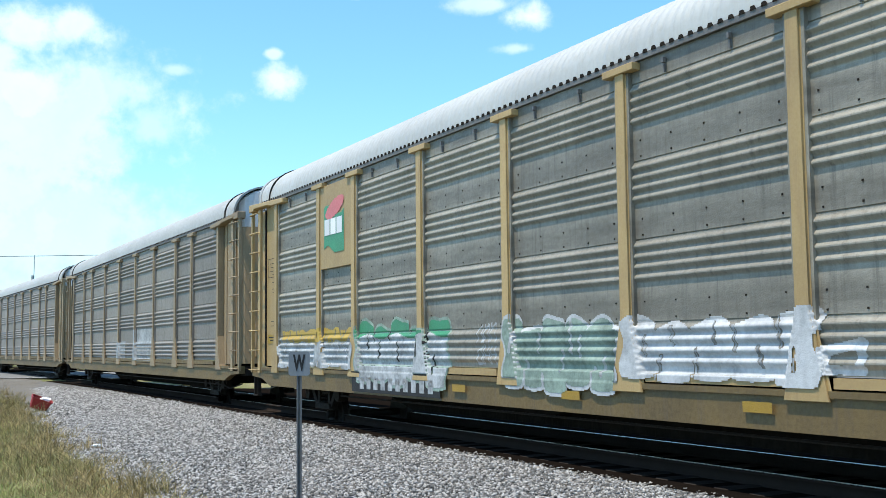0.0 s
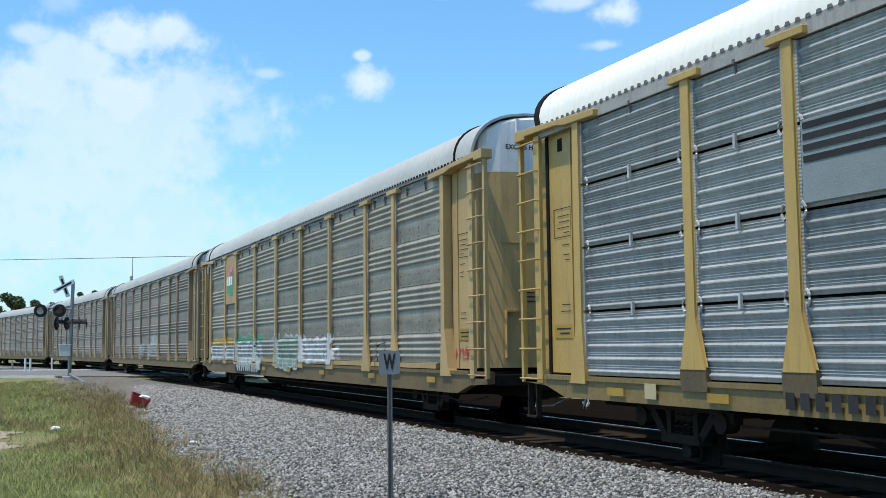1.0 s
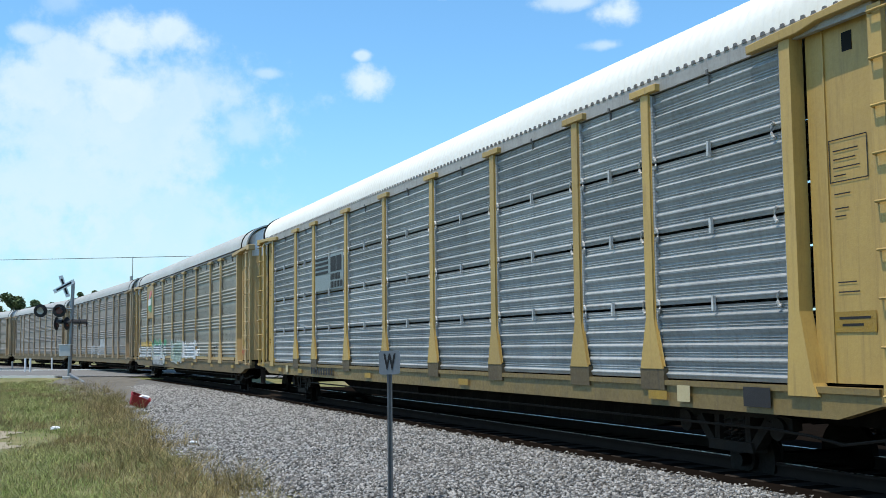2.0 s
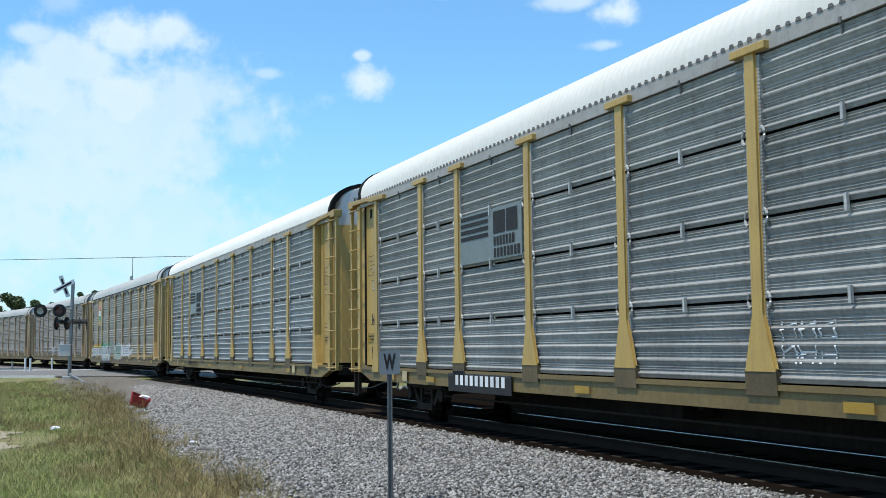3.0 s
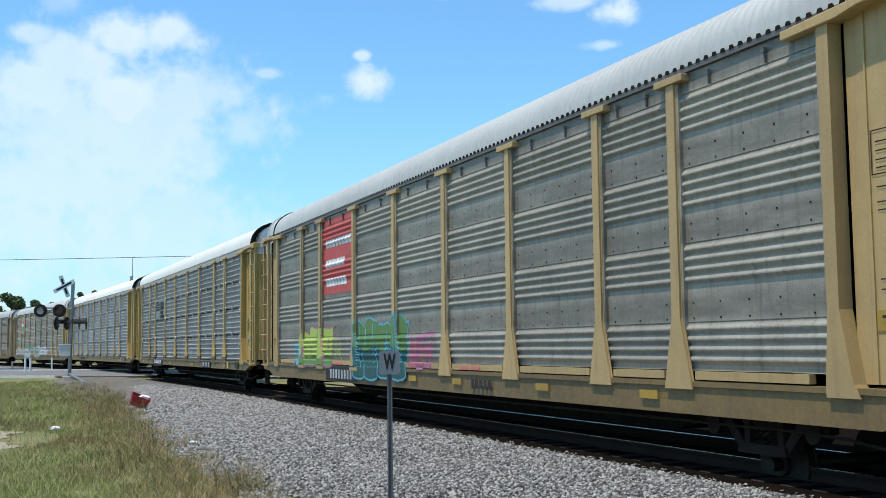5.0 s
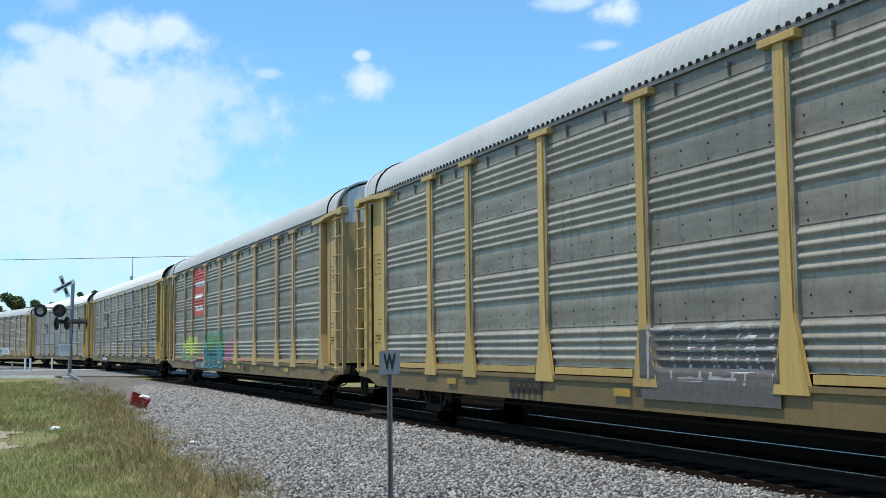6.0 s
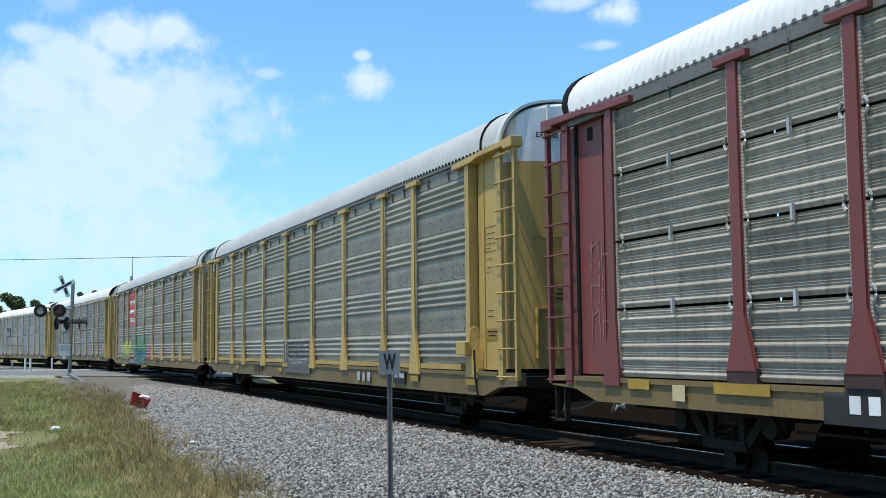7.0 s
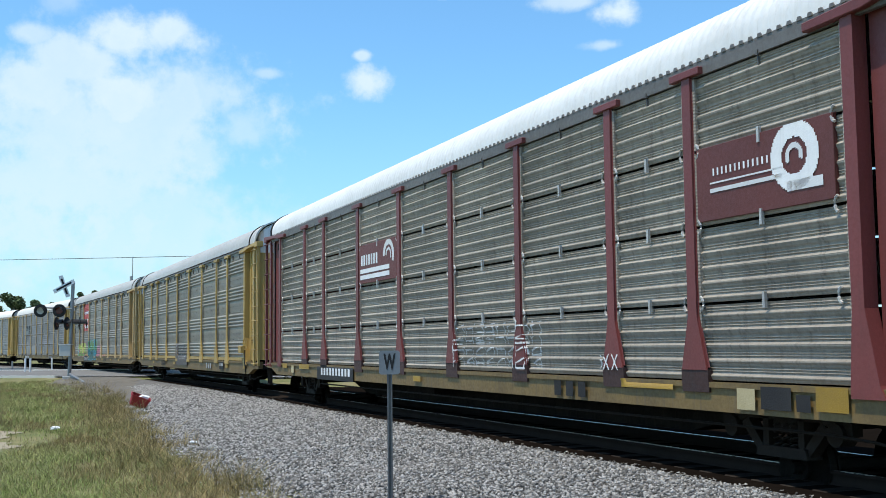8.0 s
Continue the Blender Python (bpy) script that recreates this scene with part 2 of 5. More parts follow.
BALLAST = M("ballast_bed", (0.16, 0.155, 0.15), (0.075, 0.072, 0.07), 0.95, 0.0, 22, 5.0, 0.0, None, 0.6, 26)
# Oil-dark stones, taken near black to paint in the shade under the train.
OILY_SHADE = M("oily_shaded_ballast", (0.011, 0.0085, 0.007), (0.006, 0.005, 0.0042), 0.9, 0.0, 22, 4.0, 0.0, None, 0.5, 26)
TIE = M("creosoted_wood", (0.025, 0.02, 0.017), (0.045, 0.038, 0.032), 0.85, 0.0, 30, 3.0, 0.0, None, 0.4)
EARTH = M("grassy_ground", (0.0978, 0.127, 0.0403), (0.23, 0.196, 0.109), 0.95, 0.0, 9, 0.45, 0.0, None, 0.5, 18, amount=0.75)
GRASS = M("grass_blades", (0.195, 0.285, 0.0731), (0.342, 0.35, 0.138), 0.7, 0.0, 2.5, 0.35, 0.0, (0.3, 0.27, 0.14), 0.0, island=True, amount=0.8)
WEED = M("dry_weeds", (0.33, 0.245, 0.125), (0.2, 0.2, 0.075), 0.8, 0.0, 2.5, 0.5, 0.0, (0.3, 0.23, 0.13), 0.0, island=True, amount=0.8)
ASPHALT = M("worn_asphalt", (0.22, 0.22, 0.215), (0.16, 0.16, 0.158), 0.9, 0.0, 40, 0.6, 0.0, None, 0.3)
ROAD_LINE = M("road_paint", (0.55, 0.55, 0.52), (0.42, 0.42, 0.4), 0.7, 0.0, 30, 3)
SIGNAL_STEEL = M("aluminium_mast", (0.3, 0.31, 0.32), (0.22, 0.22, 0.23), 0.45, 0.4)
CABINET = M("grey_cabinet_paint", (0.5, 0.51, 0.5), (0.42, 0.43, 0.42), 0.5)
LENS = M("dark_red_lens", (0.12, 0.02, 0.02), (0.08, 0.02, 0.02), 0.2)
POLE = M("galvanised_post", (0.149, 0.152, 0.158), (0.0945, 0.0945, 0.0998), 0.5, 0.4, 30, 3, 0.2)
SIGN_FACE = M("grey_sign_face", (0.196, 0.216, 0.236), (0.148, 0.164, 0.182), 0.7, 0.0)
PLASTIC = M("scuffed_red_plastic", (0.4, 0.025, 0.028), (0.2, 0.02, 0.02), 0.5)
BARK = M("bark", (0.12, 0.095, 0.07), (0.08, 0.065, 0.05), 0.9)
LEAF = M("tree_leaves", (0.15, 0.195, 0.105), (0.105, 0.143, 0.075), 0.7, 0.0, 3, 0.4, 0.0, (0.1, 0.12, 0.05), 0.0, island=True)
DULL = M("dull_brown_yellow_paint", (0.324, 0.24, 0.138), (0.24, 0.174, 0.108), 0.6, 0.0, 20, 1.2, 0.4, (0.1, 0.07, 0.05))
# Eave grey is darkened to hold the shade under the roof edge.
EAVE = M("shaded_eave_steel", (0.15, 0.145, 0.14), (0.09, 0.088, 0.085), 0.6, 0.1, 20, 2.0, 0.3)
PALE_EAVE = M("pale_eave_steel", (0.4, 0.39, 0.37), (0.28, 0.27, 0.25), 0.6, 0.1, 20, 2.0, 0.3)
for dull in (STONE, BALLAST, OILY_SHADE, TIE, EARTH, GRASS, WEED, RAIL, TRUCK, BLACK, WHEEL, DARK, ASPHALT, LEAF, INK, SIGN_FACE):
    dull.node_tree.nodes["Principled BSDF"].inputs["Specular IOR Level"].default_value = 0.08
CHALK_RED = M("dusty_pink_scrawl", (0.32, 0.15, 0.15), (0.22, 0.08, 0.08), 0.6)
ROOF_PALE = M("pale_grey_roof_sheet", (0.72, 0.73, 0.72), (0.56, 0.57, 0.56), 0.5, 0.1, 10, 0.5, 0.35, (0.36, 0.35, 0.33), 0.05)
DUSTY = M("dusty_yellow_plate", (0.5, 0.42, 0.24), (0.4, 0.33, 0.18), 0.55)
GALV_LIGHT = M("clean_ribbed_steel", (0.364, 0.384, 0.39), (0.213, 0.225, 0.228), 0.58, 0.1, 14, 0.9, 0.5, (0.12, 0.105, 0.095), 0.12, ribs=150)
SILL_CLEAN = M("yellow_sill", (0.214, 0.149, 0.0486), (0.123, 0.0878, 0.0356), 0.55, 0.0, 20, 0.9, 0.6, (0.1, 0.075, 0.05), 0.08)
for black in (OILY_SHADE, BLACK, TIE, RAIL):
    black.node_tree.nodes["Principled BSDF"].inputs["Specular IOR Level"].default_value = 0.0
ROOF_DULL = M("dull_grey_roof_sheet", (0.421, 0.432, 0.416), (0.324, 0.329, 0.319), 0.55, 0.1, 10, 0.5, 0.35, (0.24, 0.235, 0.22), 0.05)


# ---- mesh helpers ----
def box(bm, x0, x1, y0, y1, z0, z1):
    v = [bm.verts.new((x, y, z)) for z in (z0, z1) for x, y in ((x0, y0), (x1, y0), (x1, y1), (x0, y1))]
    for f in ((3, 2, 1, 0), (4, 5, 6, 7), (0, 1, 5, 4), (1, 2, 6, 5), (2, 3, 7, 6), (3, 0, 4, 7)):
        bm.faces.new([v[i] for i in f])
    return bm


def prism(bm, outline, axis, a, b):
    """An outline of 2D points swept along an axis from a to b. x: points are (y, z); y: (x, z); z: (x, y)."""
    put = {"x": lambda p, t: (t, p[0], p[1]), "y": lambda p, t: (p[0], t, p[1]), "z": lambda p, t: (p[0], p[1], t)}[axis]
    lo, hi = [bm.verts.new(put(p, a)) for p in outline], [bm.verts.new(put(p, b)) for p in outline]
    k = len(outline)
    bm.faces.new(lo)
    bm.faces.new(hi[::-1])
    for i in range(k):
        bm.faces.new((lo[i], hi[i], hi[(i + 1) % k], lo[(i + 1) % k]))
    return bm


def tube(bm, points, r, sides=6):
    """A round bar through the points."""
    rings = []
    pts = [Vector(p) for p in points]
    for i, p in enumerate(pts):
        d = (pts[min(i + 1, len(pts) - 1)] - pts[max(i - 1, 0)]).normalized()
        q = d.to_track_quat("Z", "Y")
        rings.append([bm.verts.new(p + q @ Vector((r * math.cos(a), r * math.sin(a), 0)))
                      for a in (2 * math.pi * k / sides for k in range(sides))])
    for a, b in zip(rings, rings[1:]):
        for k in range(sides):
            bm.faces.new((a[k], a[(k + 1) % sides], b[(k + 1) % sides], b[k]))
    bm.faces.new(rings[0][::-1])
    bm.faces.new(rings[-1])
    return bm


def disc(bm, x, z, r, y0, y1, sides=24, r1=None):
    """A round slab about the y axis."""
    r1 = r if r1 is None else r1
    a = [bm.verts.new((x + r * math.cos(t), y0, z + r * math.sin(t))) for t in (2 * math.pi * k / sides for k in range(sides))]
    b = [bm.verts.new((x + r1 * math.cos(t), y1, z + r1 * math.sin(t))) for t in (2 * math.pi * k / sides for k in range(sides))]
    bm.faces.new(a)
    bm.faces.new(b[::-1])
    for k in range(sides):
        bm.faces.new((a[k], b[k], b[(k + 1) % sides], a[(k + 1) % sides]))
    return bm


def to_mesh(name, bm, material, soft=0.0):
    if soft:
        bmesh.ops.bevel(bm, geom=bm.edges[:], offset=soft, segments=1, affect="EDGES", clamp_overlap=True)
    bmesh.ops.recalc_face_normals(bm, faces=bm.faces[:])
    me = bpy.data.meshes.new(name)
    bm.to_mesh(me)
    bm.free()
    me.materials.append(material)
    return me


def part(name, bm, material, parent, label="", at=None, soft=0.0):
    """Links a bmesh, or a mesh already made, as one mesh object under a thing."""
    me = to_mesh(name, bm, material, soft) if isinstance(bm, bmesh.types.BMesh) else bm
    ob = new(name, me)
    ob.parent = parent
    if at is not None:
        ob.matrix_local = at
    return tagged(ob, label) if label else ob


MESHES = {}


def shared(key, material, build, soft=0.0):
    """One mesh for all alike pieces of a material."""
    k = (key, material.name)
    if k not in MESHES:
        MESHES[k] = to_mesh(key.split(":")[0], build(), material, soft)
    return MESHES[k]


def raw_mesh(name, verts, faces, material, smooth=False):
    me = bpy.data.meshes.new(name)
    me.from_pydata([tuple(v) for v in verts], [], [tuple(int(i) for i in f) for f in faces])
    me.materials.append(material)
    if smooth:
        me.polygons.foreach_set("use_smooth", [True] * len(me.polygons))
    me.update()
    return me


def fast_mesh(name, verts, faces, material):
    """Many faces of equal count, from arrays."""
    me = bpy.data.meshes.new(name)
    faces = np.asarray(faces, dtype=np.int32)
    k = faces.shape[1]
    me.vertices.add(len(verts))
    me.vertices.foreach_set("co", np.asarray(verts, dtype=np.float32).ravel())
    me.loops.add(faces.size)
    me.loops.foreach_set("vertex_index", faces.ravel())
    me.polygons.add(len(faces))
    me.polygons.foreach_set("loop_start", np.arange(0, faces.size, k, dtype=np.int32))
    me.update(calc_edges=True)
    me.validate()
    me.materials.append(material)
    return me


# ---- the covered car carrier. Along it x points ahead, y to the camera's side, z up from the rail ----
POSTS = (-9.08, -7.18, -4.27, -1.42, 1.42, 4.27, 7.18, 9.08)
PANEL_END, SIDE, TOP, LOW = 11.76, 1.49, 4.68, 1.1
BAYS = list(zip((-PANEL_END, *POSTS), (*POSTS, PANEL_END)))
RIDGES, RIDGE_BAND = (1.16, 2.14, 3.08, 4.02), 0.5
TIER = (TOP - 0.97) / 4
TURN = Matrix.Rotation(math.pi, 4, "Z")


def wave_profile(kind):
    """Heights and outward offsets of a side sheet, bottom to top."""
    rows = []
    if kind == "waved":
        rows.append((LOW, 0.0))
        for low in RIDGES:
            if low > 1.5:
                rows += [(low - 0.012, 0.0)]
            for i in range(37):
                u = i / 36
                rows.append((low + u * RIDGE_BAND, 0.019 * (1 - math.cos(2 * math.pi * 4 * u))))
            rows += [(low + RIDGE_BAND + 0.006, 0.0), (low + RIDGE_BAND + 0.01, -0.014), (low + RIDGE_BAND + 0.02, -0.014), (low + RIDGE_BAND + 0.026, 0.0)]
        rows.append((4.79, 0.0))
    else:
        h = TIER - 0.035
        for i in range(5):
            z0 = h * (i + 0.18) / 5
            rows += [(z0 - 0.05, 0.0), (z0 - 0.02, 0.016), (z0 + 0.012, 0.035), (z0 + 0.027, 0.037), (z0 + 0.047, 0.01), (z0 + 0.06, 0.0)]
        fine = []
        for i in range(5):
            z0 = h * (i + 0.18) / 5
            for m in (z0 + 0.08, z0 + 0.112):
                fine += [(m - 0.009, 0.0), (m - 0.002, 0.013), (m + 0.003, 0.013), (m + 0.008, 0.0)]
        rows = sorted(rows + [f for f in fine if f[0] < h - 0.01])
        rows = [(0.0, 0.01), *[r for r in rows if 0.0 < r[0] < h], (h, 0.01)]
    return rows


PROFILE = {"waved": wave_profile("waved"), "tiered": wave_profile("tiered")}


def sheet(rows, x0, x1, thick=0.012, rim=False):
    bm = bmesh.new()
    grid = [[bm.verts.new((x, SIDE + y - t, z)) for z, y in rows] for x, t in ((x0, 0), (x1, 0), (x1, thick), (x0, thick))]
    for a, b in ((0, 1), (1, 2), (2, 3), (3, 0)):
        for i in range(len(rows) - 1):
            bm.faces.new((grid[a][i], grid[b][i], grid[b][i + 1], grid[a][i + 1]))
    for i in (0, -1):
        bm.faces.new([g[i] for g in grid])
    if rim:
        for a, b in ((x0 - 0.045, x0 + 0.012), (x1 - 0.012, x1 + 0.045)):
            box(bm, a, b, SIDE - 0.01, SIDE + 0.054, rows[0][0], rows[-1][0])
    return bm


def surface(kind, a, z):
    """How far out the car's face stands at a along and z up, for paint that crosses sheets, posts and sill."""
    a, z = np.broadcast_arrays(np.asarray(a, float), np.asarray(z, float))
    if kind == "plate":
        return np.full(a.shape, 1.558)
    if kind == "waved":
        rows = np.array(PROFILE["waved"])
        y = SIDE + np.interp(z, rows[:, 0], rows[:, 1])
    else:
        rows = np.array(PROFILE["tiered"])
        y = SIDE + np.interp((z - 0.97) % TIER, rows[:, 0], rows[:, 1])
    y = np.where(np.abs(a) > 11.96, 1.42, y)
    y = np.where((np.abs(a) > 11.74) & (np.abs(a) <= 11.96), 1.585, y)
    near = np.min(np.abs(a[..., None] - np.array([*POSTS, -11.85, 11.85])), axis=-1)
    wide = np.interp(z, (0.9, 1.75), (0.29, 0.09))
    lip = np.interp(z, (0.9, 1.02, 1.75), (0.32, 0.3, 0.105))
    y = np.where((near < lip) & (z > 0.9), np.maximum(y, 1.552), y)
    y = np.where((near < wide) & (z > 0.86), 1.585, y)
    y = np.where((z < 1.09) & (near >= wide) & (kind == "waved"), 1.555, y)
    return np.where(z < 0.965, 1.565, y)


def paint(name, car, kind, a0, a1, z0, z1, inside, material, step=0.03, lift=0.004, label=""):
    """Paint on the car's side where inside(a, z) is below zero, lying on the relief."""
    na, nz = max(2, int(abs(a1 - a0) / step)), max(2, int((z1 - z0) / step))
    A, Z = np.meshgrid(np.linspace(a0, a1, na + 1), np.linspace(z0, z1, nz + 1), indexing="ij")
    keep = inside((A[1:, 1:] + A[:-1, :-1]) / 2, (Z[1:, 1:] + Z[:-1, :-1]) / 2) < 0
    if not keep.any():
        return None
    Y = surface(kind, A, Z) + lift
    verts = np.stack([A, Y, Z], -1).reshape(-1, 3)
    i, j = np.nonzero(keep)
    w = nz + 1
    quads = np.stack([i * w + j, i * w + j + 1, (i + 1) * w + j + 1, (i + 1) * w + j], 1)
    used, inv = np.unique(quads, return_inverse=True)
    me = fast_mesh(name, verts[used], inv.reshape(-1, 4), material)
    return part(name, me, material, car, label)


def strokes(segs, width, wobble=0.0):
    """A field below zero within half a width of the strokes (rows of x0, z0, x1, z1)."""
    segs = np.asarray(segs, float)

    def field(A, Z):
        d = np.full(A.shape, 9.0)
        for x0, z0, x1, z1 in segs:
            dx, dz = x1 - x0, z1 - z0
            t = np.clip(((A - x0) * dx + (Z - z0) * dz) / (dx * dx + dz * dz + 1e-9), 0, 1)
            d = np.minimum(d, np.hypot(A - x0 - t * dx, Z - z0 - t * dz))
        if wobble:
            d = d + wobble * (np.sin(A * 13.1 + Z * 5) + np.sin(Z * 17.3 - A * 4) + np.sin(A * 31 + Z * 23) * 0.5)
        return d - width / 2
    return field


def letters(seed, a0, a1, z0, z1, count):
    """Strokes of tall letter-like forms that say nothing."""
    rng = random.Random(seed)
    segs, w = [], (a1 - a0) / count
    for i in range(count):
        x, lean = a0 + w * (i + 0.5), rng.uniform(-0.12, 0.12) * w
        l, r = x - w * 0.36, x + w * 0.36
        top, bot = z1 - rng.uniform(0, 0.14) * (z1 - z0), z0 + rng.uniform(0, 0.08) * (z1 - z0)
        mid = (top + bot) / 2 + rng.uniform(-0.15, 0.15) * (top - bot)
        pick = rng.randrange(5)
        segs.append((l + lean, bot, l - lean, top))
        if pick in (0, 2, 3):
            segs.append((l, top, r, top - 0.08))
        if pick in (0, 1, 4):
            segs.append((r, bot, r + lean, top))
        if pick in (1, 2, 4):
            segs.append((l, mid, r, mid))
        if pick in (2, 3):
            segs.append((l, bot, r, bot))
        if pick == 3:
            segs.append((r, bot, r, mid))
    return segs


def bars(rows):
    """A field below zero inside plain bars (a0, a1, z0, z1)."""
    def field(A, Z):
        d = np.full(A.shape, 9.0)
        for a0, a1, z0, z1 in rows:
            lo, hi = min(a0, a1), max(a0, a1)
            d = np.minimum(d, np.maximum(np.maximum(lo - A, A - hi), np.maximum(z0 - Z, Z - z1)))
        return d
    return field


def marks(car, kind, name, rows, material, label="", step=0.02, lift=0.005, joined=False):
    if not joined:
        for r in rows:
            marks(car, kind, name, [r], material, label, step, lift, True)
        return None
    a = [r[0] for r in rows] + [r[1] for r in rows]
    return paint(name, car, kind, min(a) - 0.01, max(a) + 0.01, min(r[2] for r in rows) - 0.01, max(r[3] for r in rows) + 0.01,
                 bars(rows), material, step, lift, label)


def word(a0, a1, z0, z1, count, gap=0.48):
    """A word that cannot be read, as one plain bar for each character."""
    w = (a1 - a0) / count
    return [(a0 + w * i, a0 + w * (i + 1 - gap), z0, z1) for i in range(count)]


def post_mesh(kind):
    bm = bmesh.new()
    lo, flare = (1.1 if kind == "tiered" else 0.86), 1.75
    foot = 0.255 if kind == "tiered" else 0.29
    prism(bm, [(-foot, lo), (foot, lo), (0.085, flare), (0.085, TOP + 0.02), (-0.085, TOP + 0.02), (-0.085, flare)], "y", 1.545, 1.58)
    prism(bm, [(-foot - 0.03, lo + 0.03), (foot + 0.03, lo + 0.03), (0.1, flare), (0.1, TOP), (-0.1, TOP), (-0.1, flare)], "y", 1.537, 1.549)
    prism(bm, [(-0.31, TOP + 0.01), (0.31, TOP + 0.01), (0.31, TOP + 0.1), (-0.31, TOP + 0.1)], "y", 1.48, 1.61)
    return bm


def foot_mesh():
    """The foot of a post, bent inwards under it to the sill."""
    return prism(bmesh.new(), [(1.572, 1.11), (1.562, 0.84), (1.5, 0.84), (1.5, 1.11)], "x", -0.27, 0.27)


def end_post_mesh():
    bm = bmesh.new()
    prism(bm, [(-0.12, 0.86), (0.34, 0.86), (0.27, 1.0), (0.11, 1.75), (0.11, TOP + 0.02), (-0.06, TOP + 0.02), (-0.06, 1.75), (-0.12, 1.0)], "y", 1.4, 1.58)
    return bm


def roof_line(k):
    """Half of the roof's section, eave to crown: lateral and height."""
    u = k * math.pi / 2
    return 1.53 * math.cos(u) ** 0.62 if k < 1 else 0.0, 4.86 + 0.8 * math.sin(u) ** 0.9 if k > 0 else 4.86


def roof_mesh(material):
    k = ("roof", material.name)
    if k in MESHES:
        return MESHES[k]
    xs, lift = [], []
    x = -13.2
    while x < 13.1:
        xs += [x, x + 0.03, x + 0.08, x + 0.11]
        lift += [0.0, 0.012, 0.012, 0.0]
        x += 0.165
    xs.append(13.25)
    lift.append(0.0)
    half = [roof_line(i / 9) for i in range(10)]
    section = half + [(-y, z) for y, z in half[-2::-1]]
    grow = [0.0 if i in (0, len(section) - 1) else 1.0 for i in range(len(section))]
    verts = [(x, y * (1 + l * g * 0.4), z + l * g) for x, l in zip(xs, lift) for (y, z), g in zip(section, grow)]
    w = len(section)
    faces = [(i * w + j, (i + 1) * w + j, (i + 1) * w + j + 1, i * w + j + 1) for i in range(len(xs) - 1) for j in range(w - 1)]
    MESHES[k] = raw_mesh("roof", verts, faces, material, True)
    return MESHES[k]


def eave_mesh(low):
    bm = bmesh.new()
    box(bm, -13.1, 13.1, 1.47, 1.535, low, 4.865)
    return bm


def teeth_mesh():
    """Solid dark teeth along the eave that paint the shade in the roof ribs' open ends."""
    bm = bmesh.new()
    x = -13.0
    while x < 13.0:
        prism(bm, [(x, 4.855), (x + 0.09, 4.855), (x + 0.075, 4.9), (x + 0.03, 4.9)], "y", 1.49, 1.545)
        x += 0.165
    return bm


END_PLAN = [(12.95, 1.4), (13.12, 1.36), (13.25, 1.24), (13.33, 1.02), (13.39, 0.72), (13.43, 0.36), (13.45, 0.0)]
END_PLAN += [(x, -y) for x, y in END_PLAN[-2::-1]]
CAP_LOW = 4.57


def roof_height(y):
    half = [roof_line(i / 30) for i in range(31)]
    return float(np.interp(abs(y), [p[0] for p in half[::-1]], [p[1] for p in half[::-1]]))


def end_cap_mesh():
    """The pale top of the end, bent in facets like the doors below it and cut to the roof's arch."""
    bm = bmesh.new()
    rows = []
    for x, y in END_PLAN:
        top = roof_height(y) - 0.05
        rows.append([bm.verts.new(p) for p in ((x - 0.06, y * 0.97, CAP_LOW), (x, y, CAP_LOW), (x, y, top - 0.05), (x - 0.05, y * 0.985, top), (12.9, y * 0.97, top))])
    for p, q in zip(rows, rows[1:]):
        for k in range(4):
            bm.faces.new((p[k], q[k], q[k + 1], p[k + 1]))
    return bm


def seam_mesh():
    """A raised seam that crosses the roof near its end."""
    bm = bmesh.new()
    half = [roof_line(i / 9) for i in range(10)]
    arch = [(12.42 - 0.14 * i / 9, y * 1.008, z + 0.018) for i, (y, z) in enumerate(half)]
    return tube(bm, arch + [(x, -y, z) for x, y, z in arch[-2::-1]], 0.022, 5)


def hoop_mesh(thick=0.03):
    """The edge of the roof over the end, leaning outwards to the crown."""
    bm = bmesh.new()
    half = [roof_line(i / 9) for i in range(10)]
    arch = [(13.12 + 0.2 * (i / 9) ** 0.5, y, z) for i, (y, z) in enumerate(half)]
    arch = arch + [(x, -y, z) for x, y, z in arch[-2::-1]]
    ring = []
    for x, y, z in arch:
        ring.append([bm.verts.new(p) for p in ((x - 0.1, y * 1.014, z + 0.028), (x + 0.06, y * 1.014, z + 0.028), (x + 0.06, y * (1 - thick), z - thick), (x - 0.1, y * (1 - thick), z - thick))])
    for p, q in zip(ring, ring[1:]):
        for k in range(4):
            bm.faces.new((p[k], p[(k + 1) % 4], q[(k + 1) % 4], q[k]))
    bm.faces.new(ring[0][::-1])
    bm.faces.new(ring[-1])
    return bm


def end_door_mesh():
    """Radial end doors: bent in flat facets round the end of the car."""
    return prism(bmesh.new(), [(12.7, 1.4), *END_PLAN, (12.7, -1.4)], "z", 1.02, CAP_LOW - 0.004)


def ladder_mesh():
    """Two upright stiles: a broad one beside the sheet and a narrow one at the corner, tied at the foot and the head."""
    bm = bmesh.new()
    box(bm, 13.06, 13.24, 1.5, 1.56, 0.84, 4.72)
    box(bm, 13.7, 13.78, 1.49, 1.56, 0.84, 4.72)
    box(bm, 13.24, 13.7, 1.5, 1.53, 0.84, 0.88)
    return bm


def rung_mesh():
    bm = bmesh.new()
    return tube(bm, [(13.1, 1.55, 0), (13.12, 1.615, 0), (13.72, 1.615, 0), (13.74, 1.55, 0)], 0.016)


LETTERING = {}


